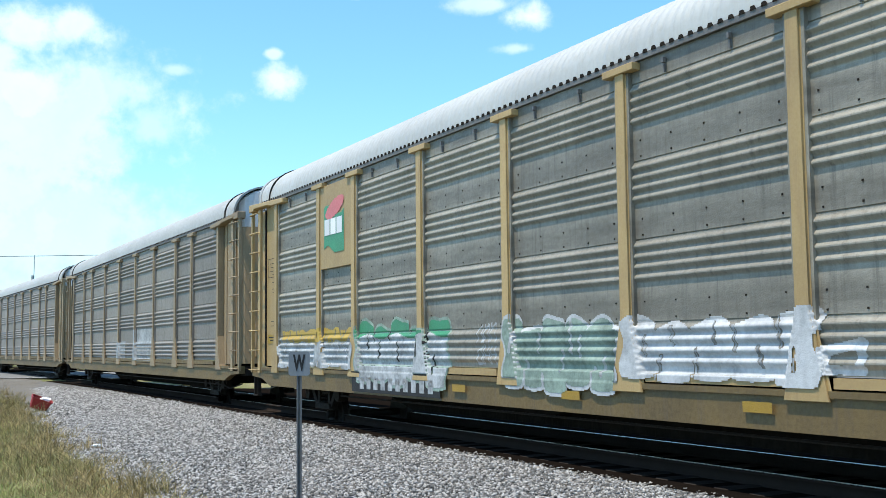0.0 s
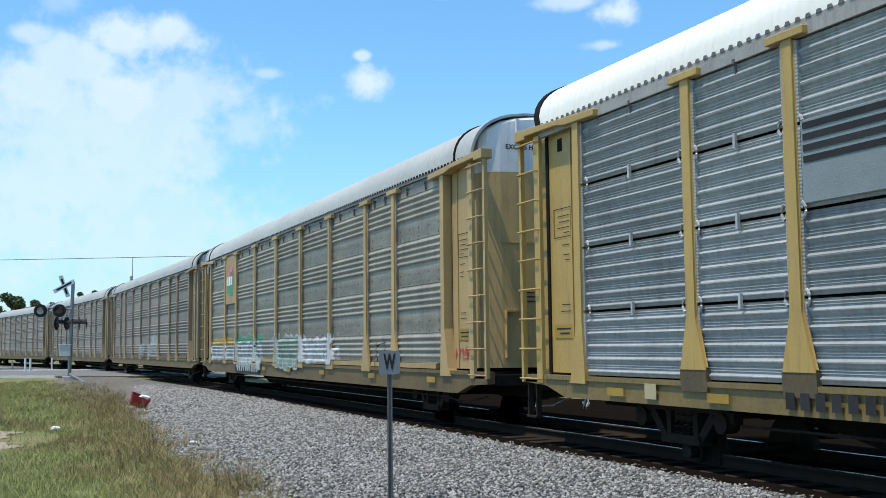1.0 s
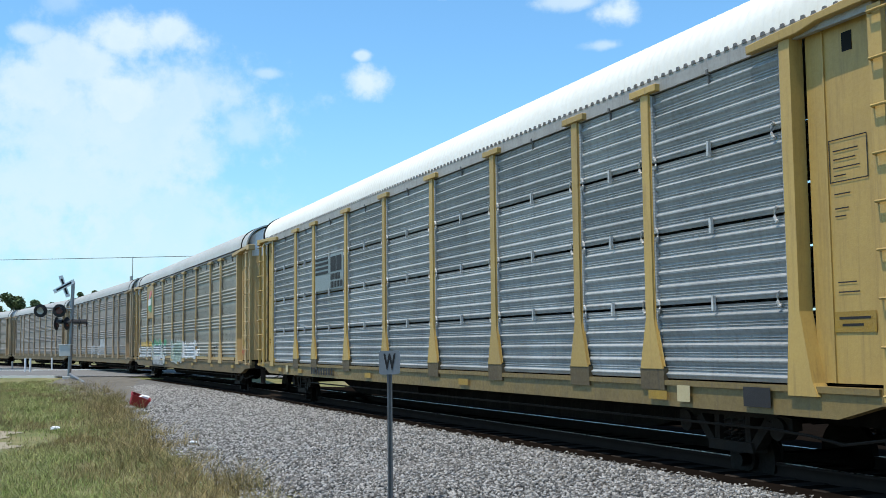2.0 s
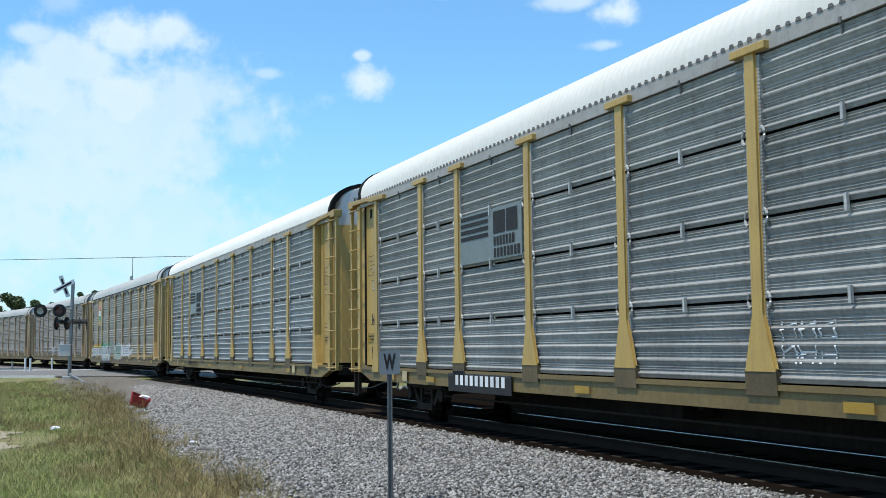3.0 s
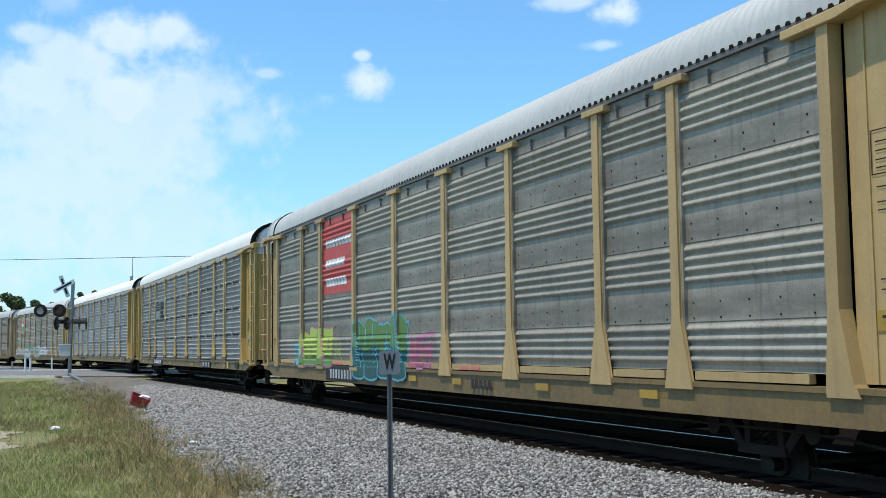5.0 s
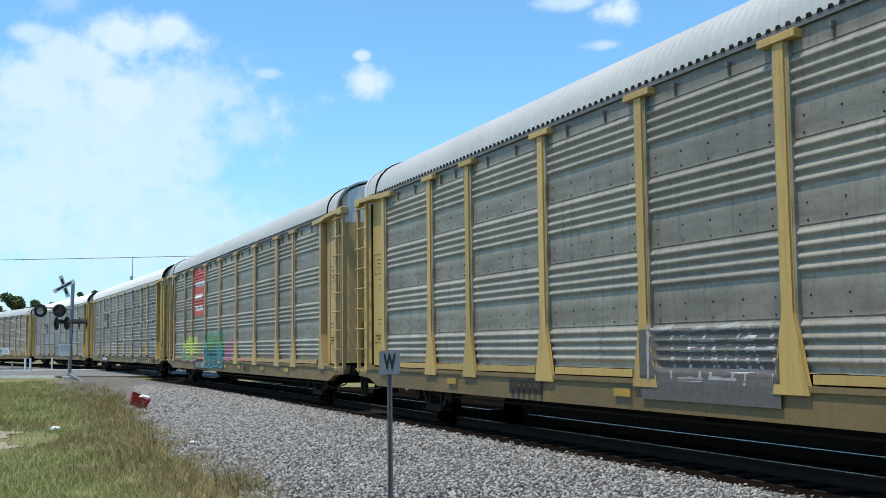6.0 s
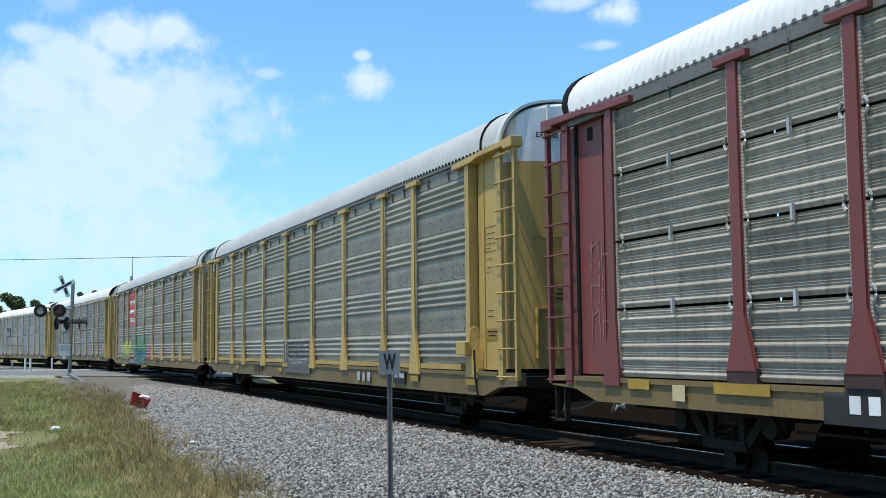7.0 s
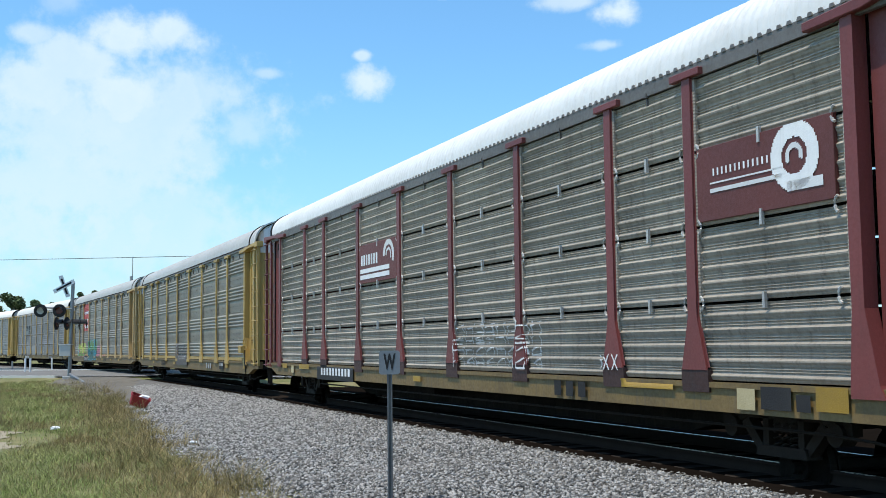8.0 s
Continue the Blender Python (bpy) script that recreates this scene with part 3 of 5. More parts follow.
def lettering(body, height):
    """A line of block letters, lying in its own xy plane about its middle."""
    if (body, height) not in LETTERING:
        font = bpy.data.curves.new("letter", "FONT")
        font.body, font.size, font.align_x, font.align_y, font.offset = body, height * 1.4, "CENTER", "CENTER", 0.003
        tmp = bpy.data.objects.new("letter_shape", font)
        scene.collection.objects.link(tmp)
        me = bpy.data.meshes.new_from_object(tmp.evaluated_get(bpy.context.evaluated_depsgraph_get()))
        bpy.data.objects.remove(tmp)
        me.materials.clear()
        me.materials.append(INK)
        LETTERING[(body, height)] = me
    return LETTERING[(body, height)]


def side_frame_mesh():
    """Cast side frame of a bogie: arched top, two windows, spring nest between."""
    bm = bmesh.new()
    y0, y1 = 0.94, 1.08
    prism(bm, [(-1.1, 0.56), (-0.55, 0.66), (0.55, 0.66), (1.1, 0.56), (1.1, 0.42), (0.6, 0.54), (-0.6, 0.54), (-1.1, 0.42)], "y", y0, y1)
    prism(bm, [(-0.75, 0.48), (-0.62, 0.54), (-0.32, 0.2), (-0.42, 0.14)], "y", y0, y1)
    prism(bm, [(0.75, 0.48), (0.42, 0.14), (0.32, 0.2), (0.62, 0.54)], "y", y0, y1)
    prism(bm, [(-0.44, 0.12), (0.44, 0.12), (0.4, 0.24), (-0.4, 0.24)], "y", y0 - 0.04, y1 + 0.04)
    for s in (-1, 1):
        box(bm, s * 0.3 - 0.05, s * 0.3 + 0.05, y0, y1, 0.22, 0.56)
        disc(bm, s * 0.89, 0.43, 0.13, y0 - 0.02, y1 + 0.05, 12)
    return bm


def spring_mesh():
    bm = bmesh.new()
    for x in (-0.14, 0.0, 0.14):
        turns = [(x + 0.055 * math.cos(t), 1.02 + 0.055 * math.sin(t), 0.24 + 0.3 * t / (8 * math.pi)) for t in np.linspace(0, 8 * math.pi, 40)]
        tube(bm, turns, 0.014, 4)
    return bm


def wheel_mesh():
    bm = bmesh.new()
    for s in (-1, 1):
        disc(bm, 0, 0, 0.43, s * 0.70, s * 0.80, 28)
        disc(bm, 0, 0, 0.455, s * 0.67, s * 0.70, 28)
        disc(bm, 0, 0, 0.14, s * 0.80, s * 0.86, 12)
    disc(bm, 0, 0, 0.08, -1.0, 1.0, 10)
    return bm


def truck(car, x):
    """A two-axle bogie: bolster, side frames, springs, wheelsets."""
    bm = bmesh.new()
    box(bm, -0.2, 0.2, -1.05, 1.05, 0.42, 0.62)
    t = part("truck", shared("truck", TRUCK, lambda: bm), TRUCK, car, "grimy cast steel bogie", pose(x, 0, 0))
    for rot in (0, 180):
        part("side_frame", shared("side_frame", TRUCK, side_frame_mesh), TRUCK, t, at=pose(0, 0, 0, 0, 0, rot))
        part("spring", shared("spring", WHEEL, spring_mesh), WHEEL, t, at=pose(0, 0, 0, 0, 0, rot))
    wheels = [part("wheelset", shared("wheelset", WHEEL, wheel_mesh), WHEEL, t, at=pose(a, 0, 0.43)) for a in (-0.89, 0.89)]
    return wheels


def coupler_mesh():
    bm = bmesh.new()
    box(bm, 12.6, 14.0, -0.1, 0.1, 0.74, 0.94)
    prism(bm, [(14.0, -0.18), (14.34, -0.2), (14.42, -0.02), (14.3, 0.06), (14.24, 0.2), (14.05, 0.2)], "z", 0.7, 0.98)
    return bm


def car_carrier(label, kind, side, trim, sill, roof, sill_low=0.58, strip=None, detail=True, end_top=None):
    """A long two-deck rail car with sheet sides, posts, an arched roof and doors at both ends."""
    car = tagged(new("car_carrier"), label, "rail car", "cars of the train")
    strip = strip or sill
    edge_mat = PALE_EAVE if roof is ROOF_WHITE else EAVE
    # underframe
    bm = bmesh.new()
    prism(bm, [(-13.75, 0.96), (13.75, 0.96), (13.75, sill_low + 0.2), (13.0, sill_low + 0.16), (12.4, sill_low), (-12.4, sill_low), (-13.0, sill_low + 0.16), (-13.75, sill_low + 0.2)], "y", 1.38, 1.53)
    box(bm, -13.0, 13.0, 1.38, 1.56, 0.9, 0.965)
    me = to_mesh("side_sill", bm, sill)
    part("side_sill", me, sill, car, "long grimy side sill")
    part("side_sill", me, sill, car, at=TURN)
    bm = bmesh.new()
    box(bm, -13.3, 13.3, -1.37, 1.37, 0.88, 0.955)
    part("deck", shared("deck", BLACK, lambda: bm), BLACK, car, "dark lower deck")
    bm = bmesh.new()
    box(bm, -13.3, 13.3, -0.32, 0.32, 0.46, 0.87)
    prism(bm, [(-8.4, 0.46), (-7.2, 0.2), (7.2, 0.2), (8.4, 0.46)], "y", -0.34, 0.34)
    for x in (-6.5, -3.2, 0, 3.2, 6.5):
        box(bm, x - 0.06, x + 0.06, -1.36, 1.36, 0.6, 0.87)
    box(bm, 1.0, 2.6, 0.45, 0.95, 0.42, 0.8)
    part("centre_sill", shared("centre_sill", BLACK, lambda: bm), BLACK, car, "black centre sill with cross bearers")
    bm = bmesh.new()
    tube(bm, [(-13.1, 1.25, 0.5), (-12.2, 1.3, 0.36), (-11.7, 1.3, 0.42), (-11.0, 1.3, 0.45), (8.5, 1.3, 0.45)], 0.018)
    part("brake_rod", shared("brake_rod", TRUCK, lambda: bm), TRUCK, car)
    for rot in (0, 180):
        m = pose(0, 0, 0, 0, 0, rot)
        part("coupler", shared("coupler", TRUCK, coupler_mesh, 0.015), TRUCK, car, "rusty knuckle coupler", m)
        bm = bmesh.new()
        tube(bm, [(13.4, 0.35, 0.8), (13.75, 0.36, 0.62), (13.95, 0.33, 0.42), (14.15, 0.22, 0.36), (14.3, 0.05, 0.42)], 0.028)
        part("air_hose", shared("air_hose", CLIP, lambda: bm), CLIP, car, at=m)
        bm = bmesh.new()
        tube(bm, [(13.5, 1.4, 0.75), (13.62, 1.4, 0.45), (13.62, 1.1, 0.45), (13.6, 0.4, 0.7), (13.9, 0.12, 0.72)], 0.016)
        part("uncoupling_lever", shared("uncoupling_lever", CLIP, lambda: bm), CLIP, car, at=m)
        bm = bmesh.new()
        box(bm, 13.3, 13.75, -1.36, 1.36, 0.72, 0.9)
        part("end_sill", shared("end_sill", BLACK, lambda: bm), BLACK, car, at=m)
        bm = bmesh.new()
        for x in (13.4, 13.68):
            box(bm, x - 0.02, x + 0.02, 1.42, 1.5, 0.3, 0.8)
        box(bm, 13.38, 13.7, 1.4, 1.52, 0.28, 0.31)
        part("stirrup", shared("stirrup", TRUCK, lambda: bm), TRUCK, car, at=m)
    wheels = truck(car, -10.06) + truck(car, 10.06)
    # roof
    part("roof", roof_mesh(roof), roof, car, "ribbed arched roof")
    for rot in (0, 180):
        m = pose(0, 0, 0, 0, 0, rot)
        low = 4.68 if kind == "tiered" else 4.795
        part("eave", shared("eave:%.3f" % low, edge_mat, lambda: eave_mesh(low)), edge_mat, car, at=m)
        # Dark tooth colour stands for shade inside the rib ends.
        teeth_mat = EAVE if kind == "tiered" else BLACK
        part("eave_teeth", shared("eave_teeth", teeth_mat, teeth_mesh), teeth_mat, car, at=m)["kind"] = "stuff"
        part("end_cap", shared("end_cap", end_top or END_WHITE, end_cap_mesh), END_WHITE, car, "pale arched end cap", m)
        thick = 0.055 if kind == "tiered" else 0.012
        hoop_mat = DARK if kind == "tiered" else roof
        part("roof_hoop", shared("roof_hoop:%.3f" % thick, hoop_mat, lambda: hoop_mesh(thick)), hoop_mat, car, at=m)
        if kind == "waved":
            part("roof_seam", shared("roof_seam", DARK, seam_mesh), DARK, car, "dark raised seam across the roof", m)
            part("cap_bar", shared("cap_bar", END_WHITE, lambda: box(bmesh.new(), 13.4, 13.46, -0.74, -0.68, 5.12, 5.55)), END_WHITE, car, at=m)
        part("lettering", lettering("EXCESS HEIGHT", 0.09), INK, car, "black stencilled words",
             m @ pose(13.452, -0.5, 5.02 if kind == "waved" else 5.22, 90, 0, 90 - 5))
        part("end_door", shared("end_door", trim, end_door_mesh), trim, car, "radial end doors bent in facets", m)
        if kind == "waved":
            def hatch():
                b = box(bmesh.new(), 13.33, 13.42, -0.98, -0.95, 1.2, 2.05)
                box(b, 13.36, 13.43, -0.6, -0.57, 1.2, 2.05)
                return box(b, 13.33, 13.425, -0.95, -0.6, 2.02, 2.05)
            part("hatch_frame", shared("hatch_frame", trim, hatch), trim, car, at=m)
            part("door_rib", shared("door_rib", trim, lambda: prism(bmesh.new(), [(x + 0.012, y) for x, y in END_PLAN[3:-3]] + [(13.3, -1.0), (13.3, 1.0)], "z", 3.26, 3.285)), trim, car, at=m)
        else:
            part("door_vent", shared("door_vent", DARK, lambda: prism(bmesh.new(), [(x + 0.006, y) for x, y in END_PLAN[4:-4]] + [(13.3, -0.72), (13.3, 0.72)], "z", 3.05, 3.22)), DARK, car, "black slot across the doors", m)
        part("door_rows", shared("door_rows", INK, lambda: box(box(box(bmesh.new(), 13.4, 13.435, -0.62, -0.4, 2.2, 2.22), 13.4, 13.435, -0.62, -0.4, 2.28, 2.3), 13.4, 13.435, -0.58, -0.42, 2.36, 2.38)), INK, car, at=m)
        for x in (-11.85, 11.85):
            mk = "" if x > 0 else "_mirrored"
            sgn = 1 if x > 0 else -1

            def mirrored(build, s=sgn):
                def go():
                    b = build()
                    bmesh.ops.scale(b, vec=(s, 1, 1), verts=b.verts[:])
                    return b
                return go

            def moved(s=sgn):
                b = end_post_mesh()
                bmesh.ops.translate(b, vec=(11.83, 0, 0), verts=b.verts[:])
                bmesh.ops.scale(b, vec=(s, 1, 1), verts=b.verts[:])
                return b

            def wall_sheet(s=sgn):
                b = bmesh.new()
                prism(b, [(12.0, 1.0), (13.0, 1.0), (13.0, 4.76), (12.0, 4.76)], "y", 1.37, 1.415)
                box(b, 12.26, 12.285, 1.415, 1.435, 1.0, 4.76)
                bmesh.ops.scale(b, vec=(s, 1, 1), verts=b.verts[:])
                return b

            def bracket(s=sgn):
                b = bmesh.new()
                prism(b, [(11.25, TOP), (12.1, TOP + 0.02), (12.4, TOP + 0.07), (13.45, TOP + 0.09), (13.45, TOP + 0.04), (13.8, TOP + 0.04), (13.8, TOP + 0.22), (11.25, TOP + 0.1)], "y", 1.4, 1.62)
                bmesh.ops.scale(b, vec=(s, 1, 1), verts=b.verts[:])
                return b

            def backing(s=sgn):
                b = bmesh.new()
                box(b, 13.24, 13.7, 1.3, 1.33, 0.85, 4.72)
                bmesh.ops.scale(b, vec=(s, 1, 1), verts=b.verts[:])
                return b
            part("end_post", shared("end_post:" + mk, trim, moved), trim, car, at=m)
            part("end_sheet", shared("end_sheet:" + mk, trim, wall_sheet), trim, car, "plain end sheet", m)
            part("bracket", shared("bracket:" + mk, trim, bracket, 0.01), trim, car, at=m)
            if sgn > 0:
                # A dark strip stands in for the shade in the open gap.
                part("end_gap", shared("end_gap", DARK, lambda: box(bmesh.new(), 12.98, 13.06, 1.42, 1.44, 1.0, 4.7)), DARK, car, at=m)
                part("ladder_backing", shared("ladder_backing:" + mk, trim, backing), trim, car, at=m)
            lad = part("ladder", shared("ladder:" + mk, trim, mirrored(ladder_mesh)), trim, car, "side ladder", m)
            for i in range(9):
                part("rung", shared("rung:" + mk, trim, mirrored(rung_mesh)), trim, lad, at=pose(0, 0, 0.9 + 0.467 * i))
            bm = bmesh.new()
            box(bm, sgn * 12.62 - 0.07, sgn * 12.62 + 0.07, 1.416, 1.422, 4.4, 4.6)
            if kind == "tiered":
                part("slot", shared("slot:" + mk, DARK, lambda: bm), DARK, car, at=m)
        # posts and sheets
        for x in POSTS:
            part("post", shared("post:" + kind, trim, lambda: post_mesh(kind), 0.006), trim, car, at=m @ pose(x, 0, 0))
            if kind == "tiered":
                foot = DARK_RED if trim is RED else DARK_YELLOW
                part("post_foot", shared("post_foot", foot, foot_mesh), foot, car, "grimy bent foot of the post", m @ pose(x, 0, 0))
        for x0, x1 in BAYS:
            cut0, cut1 = (0.03 if x0 < -11 else 0.13), (0.03 if x1 > 11 else 0.13)
            if kind == "waved":
                part("panel", shared("panel:%.2f %.2f" % (x1 - x0, cut0 - cut1), side, lambda: sheet(PROFILE["waved"], -(x1 - x0) / 2 + cut0, (x1 - x0) / 2 - cut1, rim=True)),
                     side, car, at=m @ pose((x0 + x1) / 2, 0, 0))

                def ledge(w=x1 - x0):
                    b = bmesh.new()
                    return box(b, -w / 2 + 0.33, w / 2 - 0.33, 1.46, 1.55, 0.985, 1.085)
                part("ledge_strip", shared("ledge_strip:%.2f" % (x1 - x0), strip, ledge), strip, car, at=m @ pose((x0 + x1) / 2, 0, 0))
            else:
                for tier in range(4):
                    part("panel", shared("tier:%.2f %.2f" % (x1 - x0, cut0 - cut1), side, lambda: sheet(PROFILE["tiered"], -(x1 - x0) / 2 + cut0, (x1 - x0) / 2 - cut1, rim=True)),
                         side, car, at=m @ pose((x0 + x1) / 2, 0, 0.985 + tier * TIER))
    # bolts along the flat bands, clips and latches at the tier joints, on the side that faces the camera
    if detail and kind == "waved":
        bm = bmesh.new()
        for x0, x1 in BAYS:
            count = max(2, int((x1 - x0) / 0.48))
            for low in RIDGES[:3]:
                for i in range(count):
                    for dz in (0.07, 0.26):
                        x, z = x0 + (x1 - x0) * (i + 0.5) / count, low + RIDGE_BAND + dz
                        prism(bm, [(x - 0.01, z - 0.01), (x + 0.01, z - 0.01), (x + 0.01, z + 0.01), (x - 0.01, z + 0.01)], "y", SIDE - 0.002, SIDE + 0.008)
        part("bolts", shared("bolts", BLACK, lambda: bm), BLACK, car)["kind"] = "stuff"
    if detail:
        def hook():
            b = bmesh.new()
            return box(box(b, -0.02, 0.02, 0.0, 0.05, 0.03, 0.09), -0.01, 0.01, 0.0, 0.03, -0.08, 0.02)
        for x0, x1 in BAYS:
            for share in ((0.5,) if kind == "tiered" else (0.33, 0.72)):
                part("hook", shared("hook", EAVE, hook), EAVE, car, at=pose(x0 + (x1 - x0) * share, SIDE + 0.01, TOP - 0.05))
    if detail and kind == "tiered":
        def clip():
            b = bmesh.new()
            ring = [(0.055 * math.sin(t), 0, 0.085 * math.cos(t)) for t in np.linspace(0.1, math.pi - 0.1, 6)]
            return tube(b, ring, 0.018, 5)

        def latch():
            b = bmesh.new()
            return box(b, -0.02, 0.02, 0, 0.04, -0.09, 0.09)
        for tier in (1, 2, 3):
            z = 0.97 + tier * TIER
            for x in (*POSTS, -PANEL_END, PANEL_END):
                for s in (-1, 1):
                    if abs(x) > 11 and s * x > 0:
                        continue
                    part("clip", shared("clip", CLIP, clip), CLIP, car, at=pose(x + s * 0.14, 1.55, z, 0, 0, 90 - 90 * s))
            for x0, x1 in BAYS:
                part("latch", shared("latch", CLIP, latch), CLIP, car, at=pose((x0 + x1) / 2, 1.535, z))
    return car, wheels


# ---- ground, ballast, track ----
def toe(s):
    """Lateral at which the ballast meets the grass."""
    return np.interp(s, (0, 24, 31, 50, 58, 62), (6.5, 6.3, 6.1, 4.9, 4.2, 4.0))


ROAD_A, ROAD_DIR, ROAD_WIDTH = np.array((-13.4, 57.6)), np.array((-0.884, 0.467)), 13.0
ROAD_SIDE = np.array((0.467, 0.884))


def road_blend(x, y):
    across = (x - ROAD_A[0]) * ROAD_SIDE[0] + (y - ROAD_A[1]) * ROAD_SIDE[1]
    out = np.maximum(-across, across - ROAD_WIDTH)
    return np.clip(1 - out / 3.0, 0, 1)


def ground_height(x, y):
    x, y = np.atleast_1d(np.asarray(x, float)), np.atleast_1d(np.asarray(y, float))
    s, lat = off_line(x, y)
    l = np.abs(lat)
    z = np.interp(l, (0, 1.9, 6.2, 9, 30), (-0.34, -0.34, -0.46, -0.46, -0.36))
    bumps = 0.05 * np.sin(x * 0.7 + 1) * np.sin(y * 0.45) + 0.03 * np.sin(x * 1.9 + y * 1.3)
    z = z + bumps * np.clip((l - 6) / 3, 0, 1)
    z = np.where(np.hypot(x, y - 40) > 250, -0.36, z)
    w = road_blend(x, y)
    w = w * w * (3 - 2 * w)
    road_z = np.interp(l, (0, 3, 20), (-0.1, -0.12, -0.26))
    return z * (1 - w) + road_z * w


def make_ground():
    def spaced(lo, hi, fine_lo, fine_hi, fine, reach):
        mid = np.arange(fine_lo, fine_hi + fine, fine)
        out_a = fine_hi + np.cumsum(np.geomspace(fine, reach, 26))
        out_b = fine_lo - np.cumsum(np.geomspace(fine, reach, 26))
        return np.concatenate([out_b[::-1], mid, out_a])
    xs = spaced(0, 0, -50, 40, 0.8, 900)
    ys = spaced(0, 0, -12, 130, 0.8, 900)
    X, Y = np.meshgrid(xs, ys, indexing="ij")
    Z = ground_height(X.ravel(), Y.ravel())
    n, m = X.shape
    idx = np.arange(n * m).reshape(n, m)
    faces = np.stack([idx[:-1, :-1], idx[1:, :-1], idx[1:, 1:], idx[:-1, 1:]], -1).reshape(-1, 4)
    me = fast_mesh("ground", np.stack([X.ravel(), Y.ravel(), Z], 1), faces, EARTH)
    me.polygons.foreach_set("use_smooth", [True] * len(me.polygons))
    tagged(new("ground", me), "grassy ground with bare dry patches", "ground", kind="structure")


make_ground()


def strip_mesh(name, s_values, laterals, heights, material):
    """A strip along the track: each lateral (a number or an array along s) with its height."""
    cols = []
    for lat, z in zip(laterals, heights):
        x, y = on_line(s_values, lat)
        cols.append(np.stack([x, y, np.broadcast_to(z, x.shape)], 1))
    V = np.stack(cols, 1)
    n, m = V.shape[:2]
    idx = np.arange(n * m).reshape(n, m)
    faces = np.stack([idx[:-1, :-1], idx[1:, :-1], idx[1:, 1:], idx[:-1, 1:]], -1).reshape(-1, 4)
    return fast_mesh(name, V.reshape(-1, 3), faces, material)


def bed_height(lat, s):
    return np.interp(np.abs(lat) / toe(s), (0, 0.3, 1.0), (-0.17, -0.19, -0.47))


bed_s = np.concatenate([np.arange(-70, 110, 1.0), np.arange(110, 440, 4.0)])
edge = toe(bed_s) + 0.25 * np.sin(bed_s * 1.1) + 0.2 * np.sin(bed_s * 2.7)
bed = new("ballast", strip_mesh("ballast", bed_s, [-edge, -1.95, -1.4, 1.4, 1.95, edge * 0.65, edge], [-0.52, -0.19, -0.17, -0.17, -0.19, -0.33, -0.5], BALLAST))
tagged(bed, "pale grey crushed stone ballast bed", "ballast", kind="structure")
# Oily by the rails; wider out the dark strip paints the train's shade.
oil_shade = new("ballast", strip_mesh("ballast", bed_s, [-11.0, -edge, -1.9, -1.0, 1.1, 1.66], [-0.43, -0.4, -0.175, -0.155, -0.155, -0.168], OILY_SHADE))
tagged(oil_shade, "oily stones by the rails, near-black to paint the train's shade", "ballast", kind="structure")


def make_stones():
    rng = np.random.default_rng(5)
    spots = []
    for s0, s1, per in ((9, 22, 560), (22, 36, 400), (36, 58, 200)):
        n = int((s1 - s0) * 5.4 * per)
        s = rng.uniform(s0, s1, n)
        lat = rng.uniform(1.5, 1.72, n) + rng.uniform(0, 1, n) * (toe(s) - 1.5)
        size = rng.uniform(0.014, 0.034, n) * (1.0 if per > 500 else 1.15 if per > 300 else 1.5)
        spots.append(np.stack([s, lat, size], 1))
    # a few that lie scattered in the grass edge
    n = 300
    s = rng.uniform(9, 40, n)
    spots.append(np.stack([s, toe(s) + rng.exponential(0.25, n), rng.uniform(0.02, 0.035, n)], 1))
    S = np.concatenate(spots)
    x, y = on_line(S[:, 0], S[:, 1])
    z = np.maximum(bed_height(S[:, 1], S[:, 0]), -0.47) + S[:, 2] * 0.35
    base = np.array([(1, 0, 0), (0, 1, 0), (-1, 0, 0), (0, -1, 0), (0, 0, 1), (0, 0, -1)], float)
    tri = np.array([(0, 1, 4), (1, 2, 4), (2, 3, 4), (3, 0, 4), (1, 0, 5), (2, 1, 5), (3, 2, 5), (0, 3, 5)])
    n = len(S)
    q = rng.normal(size=(n, 4))
    q /= np.linalg.norm(q, axis=1)[:, None]
    w, a, b, c = q.T
    R = np.stack([np.stack([1 - 2 * (b * b + c * c), 2 * (a * b - c * w), 2 * (a * c + b * w)], 1),
                  np.stack([2 * (a * b + c * w), 1 - 2 * (a * a + c * c), 2 * (b * c - a * w)], 1),
                  np.stack([2 * (a * c - b * w), 2 * (b * c + a * w), 1 - 2 * (a * a + b * b)], 1)], 1)
    shape = base[None] * rng.uniform(0.6, 1.25, (n, 6, 1)) + rng.normal(0, 0.16, (n, 6, 3))
    V = np.einsum("nij,nkj->nki", R, shape) * S[:, 2][:, None, None]
    V[:, :, 2] *= 0.8
    V += np.stack([x, y, z], 1)[:, None]
    F = tri[None] + (np.arange(n) * 6)[:, None, None]
    ob = new("ballast_stones", fast_mesh("ballast_stones", V.reshape(-1, 3), F.reshape(-1, 3), STONE))
    tagged(ob, "loose angular grey ballast stones", "ballast", kind="stuff")


make_stones()


